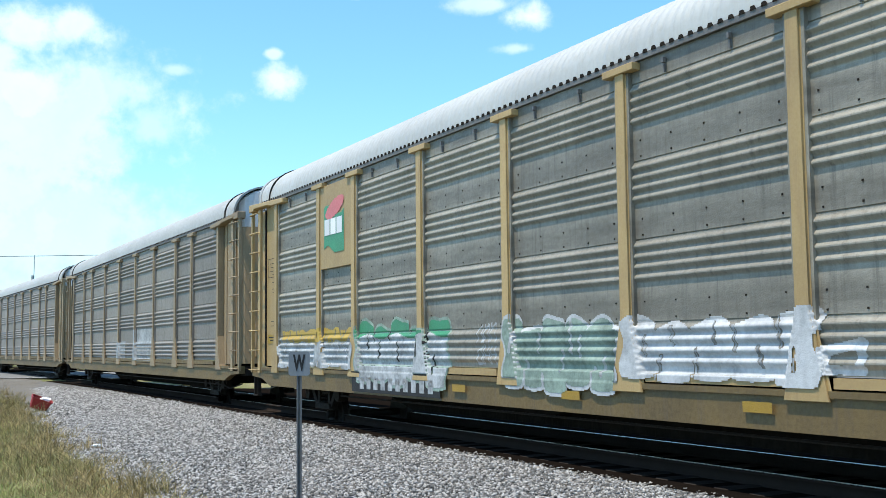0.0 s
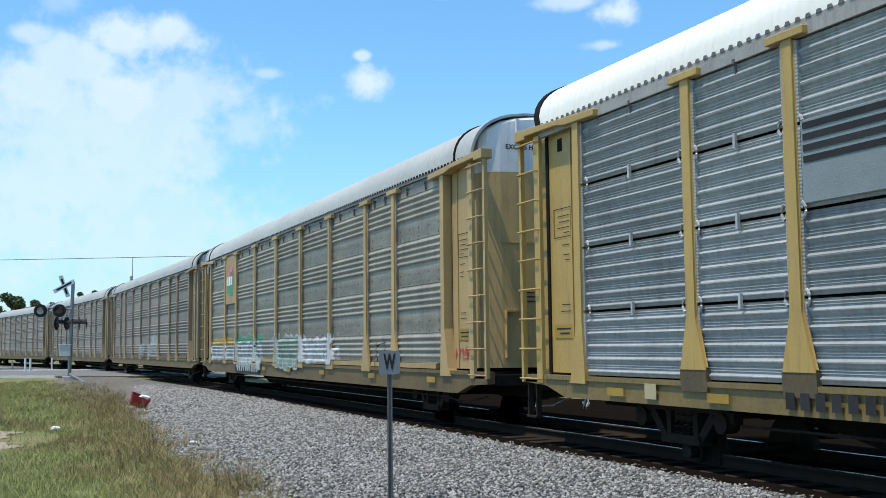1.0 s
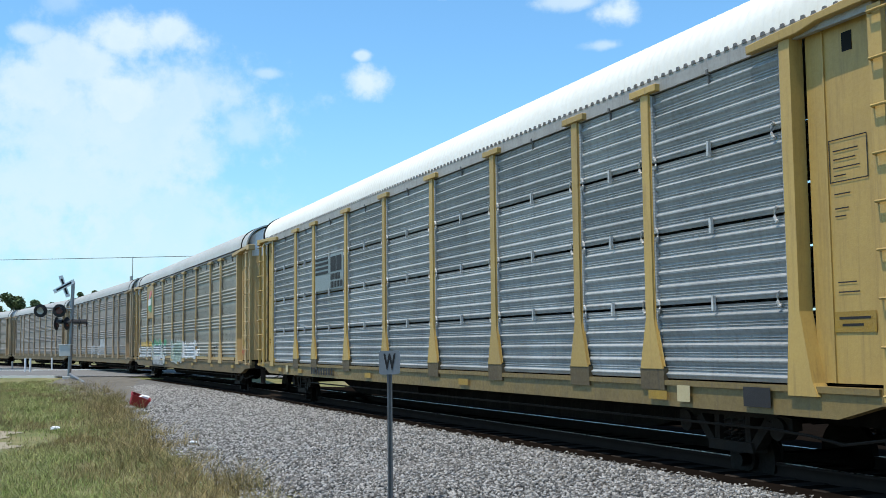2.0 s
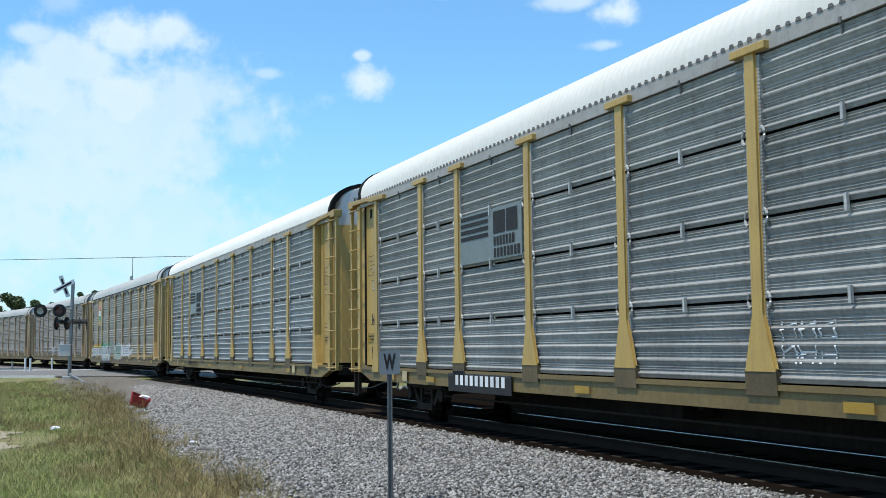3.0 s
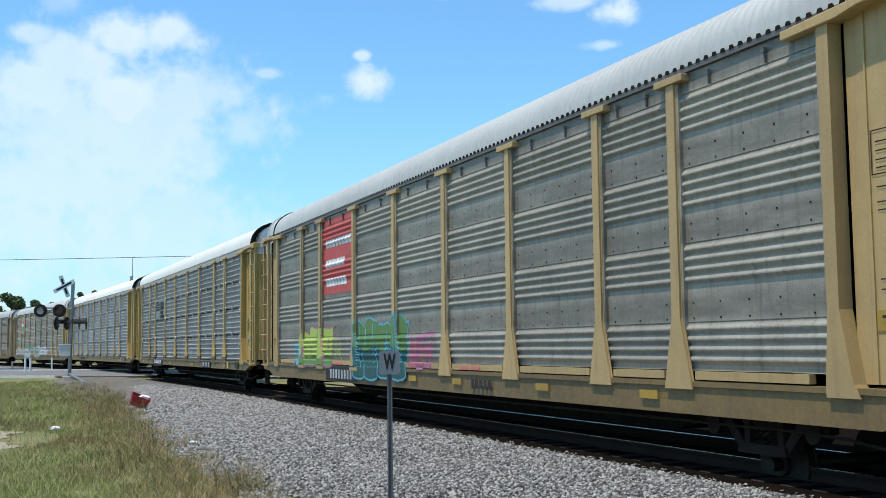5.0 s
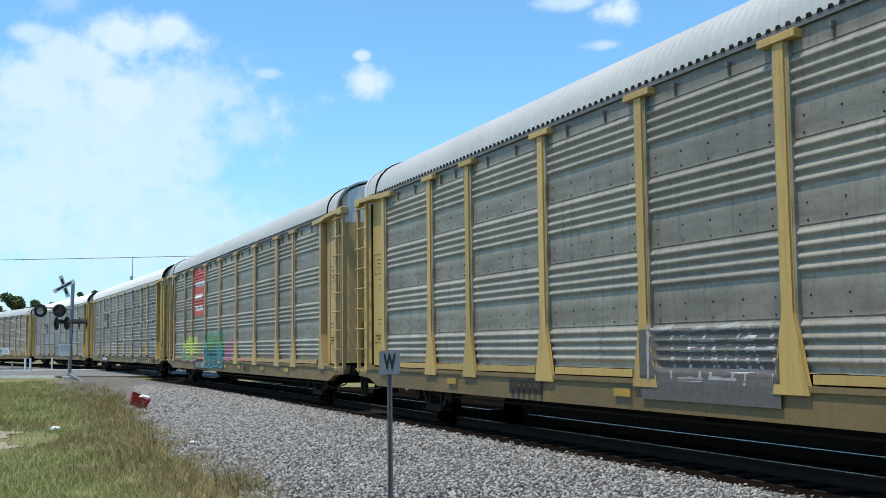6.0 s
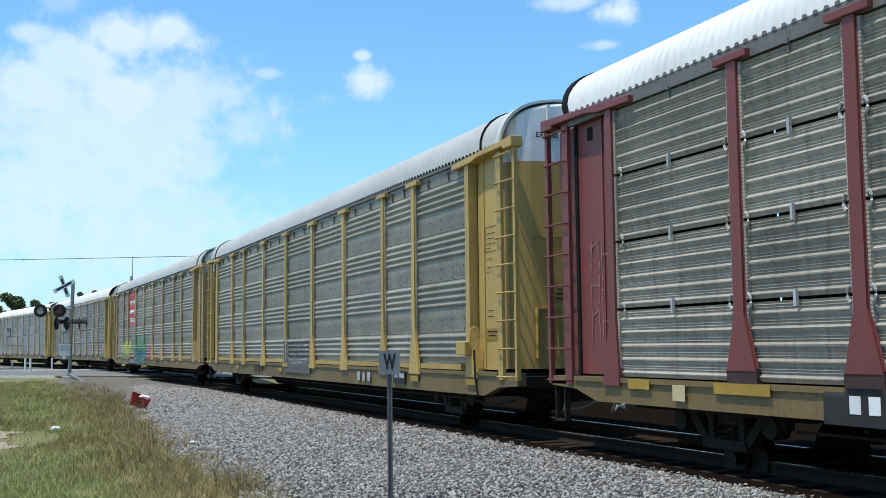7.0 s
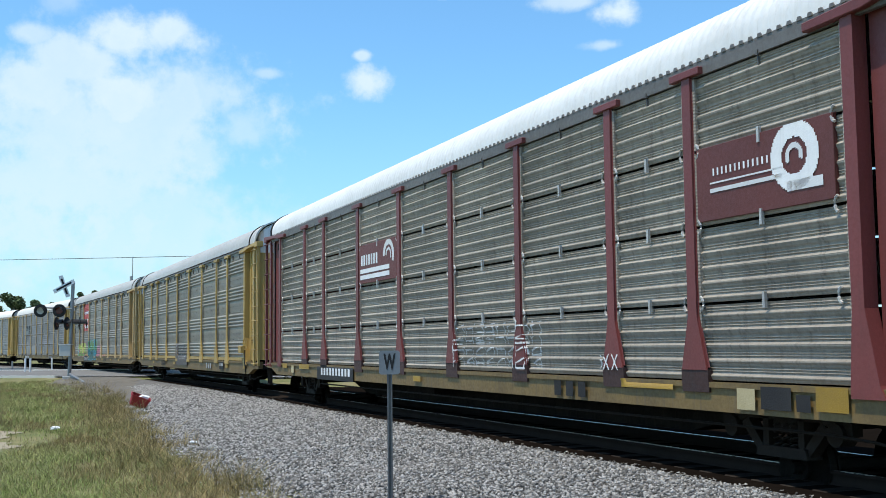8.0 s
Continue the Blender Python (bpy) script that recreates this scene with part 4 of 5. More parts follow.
def make_track():
    track = tagged(new("track"), "railway track with shining rail heads and dark ties", "track", kind="structure")
    s = np.concatenate([np.arange(-70, 130, 1.0), np.arange(130, 440, 2.0)])
    for lat in (0.7535, -0.7535):
        def line(outline):
            return strip_mesh("rail", s, [lat + a for a, z in outline], [z for a, z in outline], RAIL)
        part("rail", line([(0.07, -0.172), (0.07, -0.16), (0.012, -0.135), (0.012, -0.045), (0.036, -0.035), (0.036, -0.004),
                           (-0.036, -0.004), (-0.036, -0.035), (-0.012, -0.045), (-0.012, -0.135), (-0.07, -0.16), (-0.07, -0.172)]), RAIL, track, "worn steel rail")
        part("rail_head", strip_mesh("rail_head", s, [lat + 0.03, lat + 0.024, lat - 0.024, lat - 0.03], [-0.003, 0.0, 0.0, -0.003], RAIL_TOP), RAIL_TOP, track, "polished rail head")
    bm = box(bmesh.new(), -0.115, 0.115, -1.3, 1.3, -0.3, -0.148)
    tie = to_mesh("tie", bm, TIE, 0.01)
    rng = random.Random(3)
    for i in range(220):
        at = -6 + i * 0.52
        x, y = on_line(at)
        th = math.degrees(float(np.interp(at, LINE_S, LINE_TH)))
        part("tie", tie, TIE, track, at=pose(float(x), float(y), rng.uniform(-0.008, 0.004), 0, 0, th + 90 + rng.uniform(-1, 1)))
    return track


make_track()


# ---- grass ----
def make_blades(name, label, spots, heights, widths, material, seed, lean=0.45):
    rng = np.random.default_rng(seed)
    n = len(spots)
    z = ground_height(spots[:, 0], spots[:, 1]) - 0.01
    a = rng.uniform(0, 2 * math.pi, n)
    across = np.stack([np.cos(a), np.sin(a), np.zeros(n)], 1) * widths[:, None]
    b = rng.uniform(0, 2 * math.pi, n)
    tilt = np.stack([np.cos(b), np.sin(b), np.zeros(n)], 1) * (heights * rng.uniform(0, lean, n))[:, None]
    foot = np.stack([spots[:, 0], spots[:, 1], z], 1)
    up = np.stack([np.zeros(n), np.zeros(n), heights], 1)
    V = np.stack([foot - across, foot + across, foot + tilt * 0.35 + up * 0.55 + across * 0.7, foot + tilt * 0.35 + up * 0.55 - across * 0.7, foot + tilt + up * 0.98 + across * 0.15, foot + tilt + up - across * 0.15], 1)
    k = (np.arange(n) * 6)[:, None]
    F = np.concatenate([k + np.array([[0, 1, 2, 3]]), k + np.array([[3, 2, 4, 5]])])
    ob = new(name, fast_mesh(name, V.reshape(-1, 3), F, material))
    tagged(ob, label, "grass", kind="stuff")


def make_grass():
    rng = np.random.default_rng(11)
    n = 760000
    x, y = rng.uniform(-28, 0.5, n), 9 + 52 * rng.uniform(0, 1, n) ** 1.7
    keep = (x > -0.47 * y - 1.5) & (x < 0.02 * y)
    x, y = x[keep], y[keep]
    s, lat = off_line(x, y)
    patch = np.sin(x * 1.3 + 0.8 * y) + np.sin(y * 0.9 - x * 0.6 + 2) + np.sin(x * 3.1) * 0.4
    tuft = np.sin(x * 4.1 + 1.3 * np.sin(y * 1.7)) * np.sin(y * 2.3 + 1.1 * np.sin(x * 2.9)) + 0.6 * np.sin(x * 9.7 + y * 3.1) * np.sin(y * 6.1 - x * 2.2)
    ragged = 0.3 * np.sin(s * 1.9) + 0.22 * np.sin(s * 4.3 + 1)
    ok = (lat > toe(s) - 0.1 + ragged + rng.exponential(0.12, len(x))) & (road_blend(x, y) < 0.5)
    bare = ((x + 9.6) / 1.6) ** 2 + ((y - 21.5) / 4.0) ** 2 < 1
    ok &= ~(bare & (rng.uniform(0, 1, len(x)) < 0.9))
    ok &= ~((s > 46) & (lat < 5.6 + ragged * 2) & (rng.uniform(0, 1, len(x)) < 0.9))
    rim = np.clip(1 - (lat - toe(s)) / 2.2, 0, 1)
    dry = (patch + tuft + rng.normal(0, 0.7, len(x)) > 1.3) | (rim + rng.normal(0, 0.22, len(x)) > 0.45)
    far = 1 + np.clip((y - 14) / 30, 0, 1.4)
    h = rng.uniform(0.03, 0.09, len(x)) * (1 + 0.7 * np.clip(tuft + 0.4, 0, 1.4)) * (0.9 + 0.1 * far)
    w = rng.uniform(0.0025, 0.005, len(x)) * far
    g = ok & ~dry
    make_blades("grass", "uneven green grass with straw-coloured tufts on the verge", np.stack([x, y], 1)[g], h[g], w[g], GRASS, 1, 1.5)
    d = ok & dry & (rng.uniform(0, 1, len(x)) < 0.9)
    hd = h * (1.1 + 1.0 * rim * np.clip(tuft + 0.7, 0.2, 1.6))
    make_blades("weeds", "dry brown weeds along the ballast edge", np.stack([x, y], 1)[d], hd[d], w[d], WEED, 2, 1.2)


make_grass()


def dirt_patch(s0, s1, l0, l1, material, label, lift=0.015):
    """Bare ground with a ragged outline, laid on the verge between two places along the track and two laterals."""
    S, T = np.meshgrid(np.linspace(s0, s1, 40), np.linspace(0, 1, 14), indexing="ij")
    u = (S - s0) / (s1 - s0)
    taper = np.sqrt(np.clip(1 - (2 * u - 1) ** 6, 0, 1))
    wave = 0.25 * np.sin(S * 2.1) + 0.18 * np.sin(S * 5.3 + 1)
    mid, half = (l0 + l1) / 2, (l1 - l0) / 2
    lat = mid + (2 * T - 1) * (half + wave) * taper
    x, y = on_line(S.ravel(), lat.ravel())
    z = ground_height(x, y) + lift
    idx = np.arange(S.size).reshape(S.shape)
    F = np.stack([idx[:-1, :-1], idx[1:, :-1], idx[1:, 1:], idx[:-1, 1:]], -1).reshape(-1, 4)
    me = fast_mesh("dirt", np.column_stack([x, y, z]), F, material)
    tagged(new("dirt", me), label, "bare ground", kind="structure")


dirt_patch(43.5, 69, 2.0, 6.4, DIRT, "bare gravelly dirt before the crossing", 0.045)
dirt_patch(77, 118, 2.5, 9.5, DIRT, "bare gravelly dirt beyond the crossing", 0.06)
dirt_patch(25.5, 33, 9.2, 11.2, DRY_DIRT, "pale dry bare patch in the grass")


# ---- the road over the crossing ----
def road_sheet(name, lo, hi, a0, a1, lift, material, parent=None, label="", n=60):
    along, across = np.linspace(a0, a1, n), np.linspace(lo, hi, 9)
    P = ROAD_A + along[:, None, None] * ROAD_DIR + across[None, :, None] * ROAD_SIDE
    P = P.reshape(-1, 2)
    _, lat = off_line(P[:, 0], P[:, 1])
    z = np.interp(np.abs(lat), (0, 0.9, 3, 20), (-0.03, -0.03, -0.05, -0.2)) + lift
    idx = np.arange(n * 9).reshape(n, 9)
    F = np.stack([idx[:-1, :-1], idx[1:, :-1], idx[1:, 1:], idx[:-1, 1:]], -1).reshape(-1, 4)
    me = fast_mesh(name, np.column_stack([P, z]), F, material)
    if parent is None:
        return tagged(new(name, me), label, "road", kind="structure")
    return part(name, me, material, parent, label)


road = road_sheet("road", 0.0, ROAD_WIDTH, -60, 70, 0.0, ASPHALT, None, "pale worn asphalt road across the track")
road_sheet("edge_line", 0.35, 0.55, -58, 68, 0.006, ROAD_LINE, road, "white edge line")


def road_kerb(across, a0, a1):
    bm = bmesh.new()
    n = 24
    for i in range(n):
        q = [ROAD_A + ROAD_DIR * (a0 + (a1 - a0) * k / n) + ROAD_SIDE * d for k, d in ((i, across), (i + 1, across), (i + 1, across + 0.18), (i, across + 0.18))]
        _, lat = off_line(np.array([p[0] for p in q]), np.array([p[1] for p in q]))
        z = float(np.interp(np.abs(lat[0]), (0, 0.9, 3, 20), (-0.03, -0.03, -0.05, -0.2)))
        prism(bm, q, "z", z - 0.2, z + 0.05)
    part("kerb", bm, ROAD_LINE, road, "low white kerb")


road_kerb(-0.2, 9.5, 40)
road_kerb(ROAD_WIDTH, 12, 50)
road_sheet("edge_line", ROAD_WIDTH - 0.7, ROAD_WIDTH - 0.45, 7, 68, 0.006, ROAD_LINE, road)


def side_lane():
    """A paved turning beyond the crossing, with a white kerb round its end."""
    bm = bmesh.new()
    ring = [(-49 + 15 * math.cos(t), 104 + 8 * math.sin(t)) for t in (2 * math.pi * k / 40 for k in range(40))]
    zz = ground_height([p[0] for p in ring], [p[1] for p in ring]).max() + 0.05
    prism(bm, ring, "z", zz - 0.4, zz)
    lane = tagged(new("lane", to_mesh("lane", bm, ASPHALT)), "pale paved turning with a white kerb", "road", kind="structure")
    bm = bmesh.new()
    for k in range(-14, 7):
        t0, t1 = 2 * math.pi * k / 40, 2 * math.pi * (k + 1) / 40
        pts = [(-49 + (15 + o) * math.cos(t), 104 + (8 + o) * math.sin(t)) for t, o in ((t0, 0.0), (t1, 0.0), (t1, 0.35), (t0, 0.35))]
        prism(bm, pts, "z", zz - 0.3, zz + 0.12)
    part("kerb", bm, ROAD_LINE, lane, "white painted kerb")


side_lane()


# ---- trackside things ----
def whistle_post():
    x, y = -0.64, 12.85
    z = float(ground_height(x, y)[0])
    sign = tagged(new("whistle_post"), "grey square sign lettered W on a thin steel post", "railway sign")
    sign.matrix_basis = pose(x, y, z, 0, 0, 2)
    h = 1.6 - z - 0.36
    bm = bmesh.new()
    prism(bm, [(-0.03, -0.012), (-0.018, -0.012), (-0.014, 0.014), (0.014, 0.014), (0.018, -0.012), (0.03, -0.012), (0.03, -0.018), (0.012, -0.018), (0.009, 0.008), (-0.009, 0.008), (-0.012, -0.018), (-0.03, -0.018)], "z", -0.35, h + 0.1)
    part("post", bm, POLE, sign, "thin galvanised channel post")
    bm = bmesh.new()
    w, v = 0.122, 0.138
    prism(bm, [(-w, h - v + 0.02), (-w + 0.02, h - v), (w - 0.02, h - v), (w, h - v + 0.02), (w, h + v - 0.02), (w - 0.02, h + v), (-w + 0.02, h + v), (-w, h + v - 0.02)], "y", -0.026, -0.021)
    part("plate", bm, SIGN_FACE, sign, "weathered grey square plate")
    font = bpy.data.curves.new("letter", "FONT")
    font.body, font.size, font.align_x, font.align_y, font.extrude, font.offset = "W", 0.2, "CENTER", "CENTER", 0.001, 0.008
    tmp = bpy.data.objects.new("letter_shape", font)
    scene.collection.objects.link(tmp)
    me = bpy.data.meshes.new_from_object(tmp.evaluated_get(bpy.context.evaluated_depsgraph_get()))
    bpy.data.objects.remove(tmp)
    me.materials.clear()
    me.materials.append(INK)
    part("letter", me, INK, sign, "black letter W", pose(0, -0.0285, h, 90, 0, 0) @ Matrix.Diagonal((0.62, 1.25, 1, 1)))


whistle_post()


def crossing_signal():
    x, y = -20.75, 60.8
    z = float(ground_height(x, y)[0])
    sig = tagged(new("crossing_signal"), "railroad crossing signal with crossbuck, lamps and a grey case", "crossing signal")
    sig.matrix_basis = pose(x, y, z, 0, 0, 8)
    bm = tube(bmesh.new(), [(0, 0, -0.3), (0.05, 0, 2.5), (0.12, 0, 5.3)], 0.1, 12)
    part("mast", bm, SIGNAL_STEEL, sig, "weathered metal mast")
    for a in (50, -50):
        bm = box(bmesh.new(), -0.62, 0.62, -0.02, 0.02, -0.115, 0.115)
        part("crossbuck_blade", bm, WHITE, sig, "white crossbuck blade", pose(-0.32, -0.14 if a > 0 else -0.19, 5.1, 0, a + 20, 14))
        bm = box(bmesh.new(), -0.45, 0.45, -0.002, 0.002, -0.05, 0.05)
        part("blade_lettering", bm, INK, sig, "", pose(-0.32, -0.166 if a > 0 else -0.216, 5.1, 0, a + 20, 14))
    def lamp(px, py, pz, turn, lit=False):
        disc_ = disc(bmesh.new(), 0, 0, 0.36, -0.03, 0.0, 24)
        l = part("lamp", disc_, INK, sig, "black round lamp target", pose(px, py, pz, 0, 0, turn))
        part("lens", disc(bmesh.new(), 0, 0, 0.19, -0.07, -0.03, 18, 0.17), LENS if not lit else CABINET, l, "glass lens")
        bm = bmesh.new()
        for k in range(10):
            t0, t1 = math.pi * k / 10, math.pi * (k + 1) / 10
            prism(bm, [(0.2 * math.cos(t), 0.2 * math.sin(t)) for t in (t0, t1)] + [(0.22 * math.cos(t), 0.22 * math.sin(t)) for t in (t1, t0)], "y", -0.36, -0.03)
        part("hood", bm, INK, l, "black lamp hood")
    bm = tube(bmesh.new(), [(-1.7, -0.1, 3.95), (0.1, -0.1, 3.85)], 0.045, 8)
    part("arm", bm, SIGNAL_STEEL, sig)
    lamp(-1.55, -0.18, 3.75, 0, True)
    lamp(-0.55, -0.18, 3.75, 0)
    bm = tube(bmesh.new(), [(-0.9, 0.1, 3.05), (0.95, 0.1, 3.05)], 0.045, 8)
    part("arm", bm, SIGNAL_STEEL, sig)
    for px, turn in ((-0.75, 80), (-0.2, 75), (0.5, -75), (0.9, -80)):
        lamp(px, 0.05, 3.05, turn)
    bm = box(bmesh.new(), -0.5, 0.08, -0.28, 0.28, 1.25, 1.85)
    box(bm, -0.55, 0.13, -0.32, 0.32, 1.85, 1.9)
    part("case", bm, CABINET, sig, "grey equipment case", None, 0.01)
    bm = box(bmesh.new(), -0.3, 0.3, -0.3, 0.3, -0.3, 0.15)
    part("base", bm, CABINET, sig, "pale concrete base", None, 0.02)
    bm = tube(bmesh.new(), [(0.1, -0.3, 0.25), (1.0, -2.0, -0.05), (1.7, -3.6, -0.35)], 0.07, 8)
    part("gate_strut", bm, SIGNAL_STEEL, sig, "slanting grey bar beside the mast")


crossing_signal()


def white_post(x, y, h, mat=None):
    z = float(ground_height(x, y)[0])
    bm = prism(bmesh.new(), [(0.07 * math.cos(t), 0.07 * math.sin(t)) for t in (2 * math.pi * k / 10 for k in range(10))], "z", -0.2, h)
    ob = tagged(new("marker_post", to_mesh("marker_post", bm, mat or WHITE)), "short %s marker post beside the road" % ("grey" if mat else "white"), "post", "marker posts")
    ob.matrix_basis = pose(x, y, z)


for px, py, ph in ((-29.6, 77.6, 1.0), (-29.2, 77.5, 1.0), (-29.0, 81.2, 1.0)):
    white_post(px, py, ph)


white_post(-34.6, 88.0, 1.0, SIGNAL_STEEL)


def red_tub():
    x, y = -9.55, 34.2
    z = float(ground_height(x, y)[0])
    tub = tagged(new("red_tub"), "tipped scuffed red plastic tub beside the ballast", "tub")
    tub.matrix_basis = pose(x, y, z + 0.1, 12, 22, 20)
    bm = bmesh.new()
    outer = [(-0.26, -0.18), (0.26, -0.18), (0.3, -0.1), (0.3, 0.1), (0.26, 0.18), (-0.26, 0.18), (-0.3, 0.1), (-0.3, -0.1)]
    rings = [[bm.verts.new((px * k, py * k, pz)) for px, py in outer] for k, pz in ((0.82, 0.0), (1.0, 0.3), (1.08, 0.3), (1.08, 0.34), (0.96, 0.34), (0.78, 0.03))]
    for a, b in zip(rings, rings[1:]):
        for i in range(8):
            bm.faces.new((a[i], a[(i + 1) % 8], b[(i + 1) % 8], b[i]))
    bm.faces.new(rings[0])
    bm.faces.new(rings[-1])
    part("shell", bm, PLASTIC, tub, "red plastic shell")
    bm = prism(bmesh.new(), [(-0.05, 0.28), (0.2, 0.3), (0.24, 0.4), (0.02, 0.37)], "y", -0.1, 0.12)
    part("scrap", bm, WHITE, tub, "white scrap lying in it")


red_tub()


def litter(x, y, size, seed):
    rng = random.Random(seed)
    bm = bmesh.new()
    bmesh.ops.create_icosphere(bm, subdivisions=2, radius=size)
    for v in bm.verts:
        v.co = Vector((v.co.x * 1.3, v.co.y, v.co.z * 0.5)) * rng.uniform(0.75, 1.2)
    ob = tagged(new("litter", to_mesh("litter", bm, WHITE)), "crumpled white scrap of litter in the grass", "litter")
    ob.matrix_basis = pose(x, y, float(ground_height(x, y)[0]) + size * 0.5 + 0.05)


litter(-9.15, 25.9, 0.09, 1)
litter(-4.85, 21.3, 0.06, 2)


def tree(x, y, height, spread, seed):
    rng = random.Random(seed)
    z = float(ground_height(x, y)[0])
    t = tagged(new("tree"), "distant dark green leafy tree", "tree", "far trees")
    t.matrix_basis = pose(x, y, z)
    bm = bmesh.new()
    tube(bm, [(0, 0, -0.3), (0.1, 0, height * 0.3), (0.2, 0.1, height * 0.6)], 0.28, 8)
    tips = []
    for k in range(9):
        a, r = rng.uniform(0, 6.28), spread * rng.uniform(0.45, 0.9)
        tip = (r * math.cos(a), r * math.sin(a), height * rng.uniform(0.5, 0.92))
        tube(bm, [(0.1, 0, height * rng.uniform(0.25, 0.5)), (tip[0] * 0.5, tip[1] * 0.5, tip[2] * 0.8), tip], 0.09, 5)
        tips.append(tip)
    tips.append((0, 0, height * 0.95))
    part("trunk", bm, BARK, t, "brown trunk and limbs")
    g = np.random.default_rng(seed)
    V, n = [], 0
    for tip in tips:
        c = g.normal(0, 1, (420, 3))
        c /= np.linalg.norm(c, axis=1)[:, None]
        c = np.array(tip) + c * (g.uniform(0.2, 1, (420, 1)) ** 0.5) * spread * rng.uniform(0.3, 0.48) * np.array((1, 1, 0.75))
        u, w = g.normal(0, 1, (2, 420, 3))
        u, w = [v / np.linalg.norm(v, axis=1)[:, None] * 0.22 for v in (u, w)]
        V.append(np.stack([c - u, c + w, c + u, c - w], 1))
    V = np.concatenate(V)
    F = np.arange(len(V) * 4).reshape(-1, 4)
    part("crown", fast_mesh("crown", V.reshape(-1, 3), F, LEAF), LEAF, t, "uneven crown of small leaves")


for bearing, dist, th, sp, sd in ((21.8, 228, 12.6, 3.0, 1), (22.9, 228, 12.3, 3.2, 2), (20.5, 228, 11.4, 2.4, 3), (19.7, 228, 11.0, 2.0, 4),
                                  (18.4, 226, 13.2, 1.6, 5), (17.7, 226, 13.6, 1.5, 6)):
    tree(-dist * math.sin(radians(bearing)), dist * math.cos(radians(bearing)), th, sp, sd)


def utility_line():
    """A wooden pole with a can transformer, and the wire that it carries."""
    d, b = 150.0, radians(15.9)
    x, y = -d * math.sin(b), d * math.cos(b)
    p = tagged(new("utility_pole"), "thin distant utility pole with a small can", "utility pole")
    p.matrix_basis = pose(x, y, -0.4)
    part("pole", tube(bmesh.new(), [(0, 0, 0), (0, 0, 14.0)], 0.05, 8), SIGNAL_STEEL, p)
    part("can", prism(bmesh.new(), [(0.17 * math.cos(t), 0.17 * math.sin(t)) for t in (2 * math.pi * k / 10 for k in range(10))], "z", 10.3, 11.4), CABINET, p, "grey can", pose(-0.2, 0, 0))
    pts = [(x + u, y + u * 0.02, 13.5 + 0.0006 * u * u * 0.2 + 0.012 * u) for u in np.linspace(-90, 60, 30)]
    w = tagged(new("wire", to_mesh("wire", tube(bmesh.new(), pts, 0.035, 5), DARK)), "thin dark overhead wire on a pole", "wire")


utility_line()

# ---- the train, front to back ----
PITCH_LENGTH, SPEED, START = 28.844, 19.058, 15.817
TRAIN = {}


def add_car(index, *args, **kw):
    TRAIN[index] = car_carrier(*args, **kw)
    return TRAIN[index][0]


for idx in (-4, -3, -2):
    far = add_car(idx, "weathered grey-brown car carrier with faded yellow posts", "waved", GALV_FAR, DULL, SILL_YELLOW, ROOF_DULL, detail=False)
far = add_car(-1, "weathered grey car carrier with a pale painted patch", "waved", GALV_FAR, DULL, SILL_YELLOW, ROOF_DULL, detail=False)
marks(far, "waved", "patch", [(-3.9, -1.2, 1.05, 2.1), (0.4, 2.0, 1.1, 1.7)], PALE, "pale spray-painted patch", 0.05)


def stencils(car, kind, s, tone=INK):
    """Data boxes and stencilled rows on an end sheet; s is the end."""
    def rows(*r):
        return [(s * a, s * b, z0, z1) for a, b, z0, z1 in r]
    marks(car, kind, "data_box", rows((12.3, 12.85, 3.5, 3.515), (12.3, 12.85, 3.06, 3.075), (12.3, 12.32, 3.06, 3.51), (12.83, 12.85, 3.06, 3.51)), tone, "outlined data box", 0.012, 0.005, True)
    marks(car, kind, "stencil_row", rows(*[(12.36, 12.36 + w * 0.9, z, z + 0.02) for w, z in ((0.4, 3.38), (0.36, 3.29), (0.42, 3.2), (0.2, 3.12), (0.26, 2.93), (0.22, 2.78), (0.18, 2.7), (0.3, 2.02), (0.34, 1.92))]), tone, "", 0.012)
    marks(car, kind, "notice", rows((12.3, 12.86, 1.53, 1.72)), AMBER, "yellow notice plate", 0.03, 0.006)
    marks(car, kind, "notice_row", rows((12.36, 12.8, 1.65, 1.68), (12.4, 12.7, 1.58, 1.61)), tone, "", 0.012, 0.009)


def sill_plate(car, kind, a0, a1, count, ground=None, ink=WHITE, z0=0.66, z1=0.86):
    if ground:
        marks(car, kind, "number_plate_ground", [(a1 - 0.25, a0 + 0.25, 0.6, 0.955)], ground, "black painted plate", 0.05, 0.004)
    marks(car, kind, "number_bar", word(a1, a0, z0, z1, count), ink, "plain bars of reporting marks", 0.02, 0.009)


def reflectors(car, kind, spots, material=AMBER):
    marks(car, kind, "reflector", [(a - 0.2, a + 0.2, 0.73, 0.82) for a in spots], material, "reflective patches on the sill", 0.04, 0.006)


def scribble(car, kind, seed, a0, a1, z0, z1, count, material, width=0.03, rows=1, label=""):
    h = (z1 - z0) / rows
    segs = []
    for r in range(rows):
        segs += letters(seed + r, a0, a1, z0 + r * h, z0 + r * h + h * 0.85, count)
    paint("scribble", car, kind, a0 - 0.05, a1 + 0.05, z0 - 0.05, z1 + 0.05, strokes(segs, width, 0.004), material, 0.012, 0.006, label)


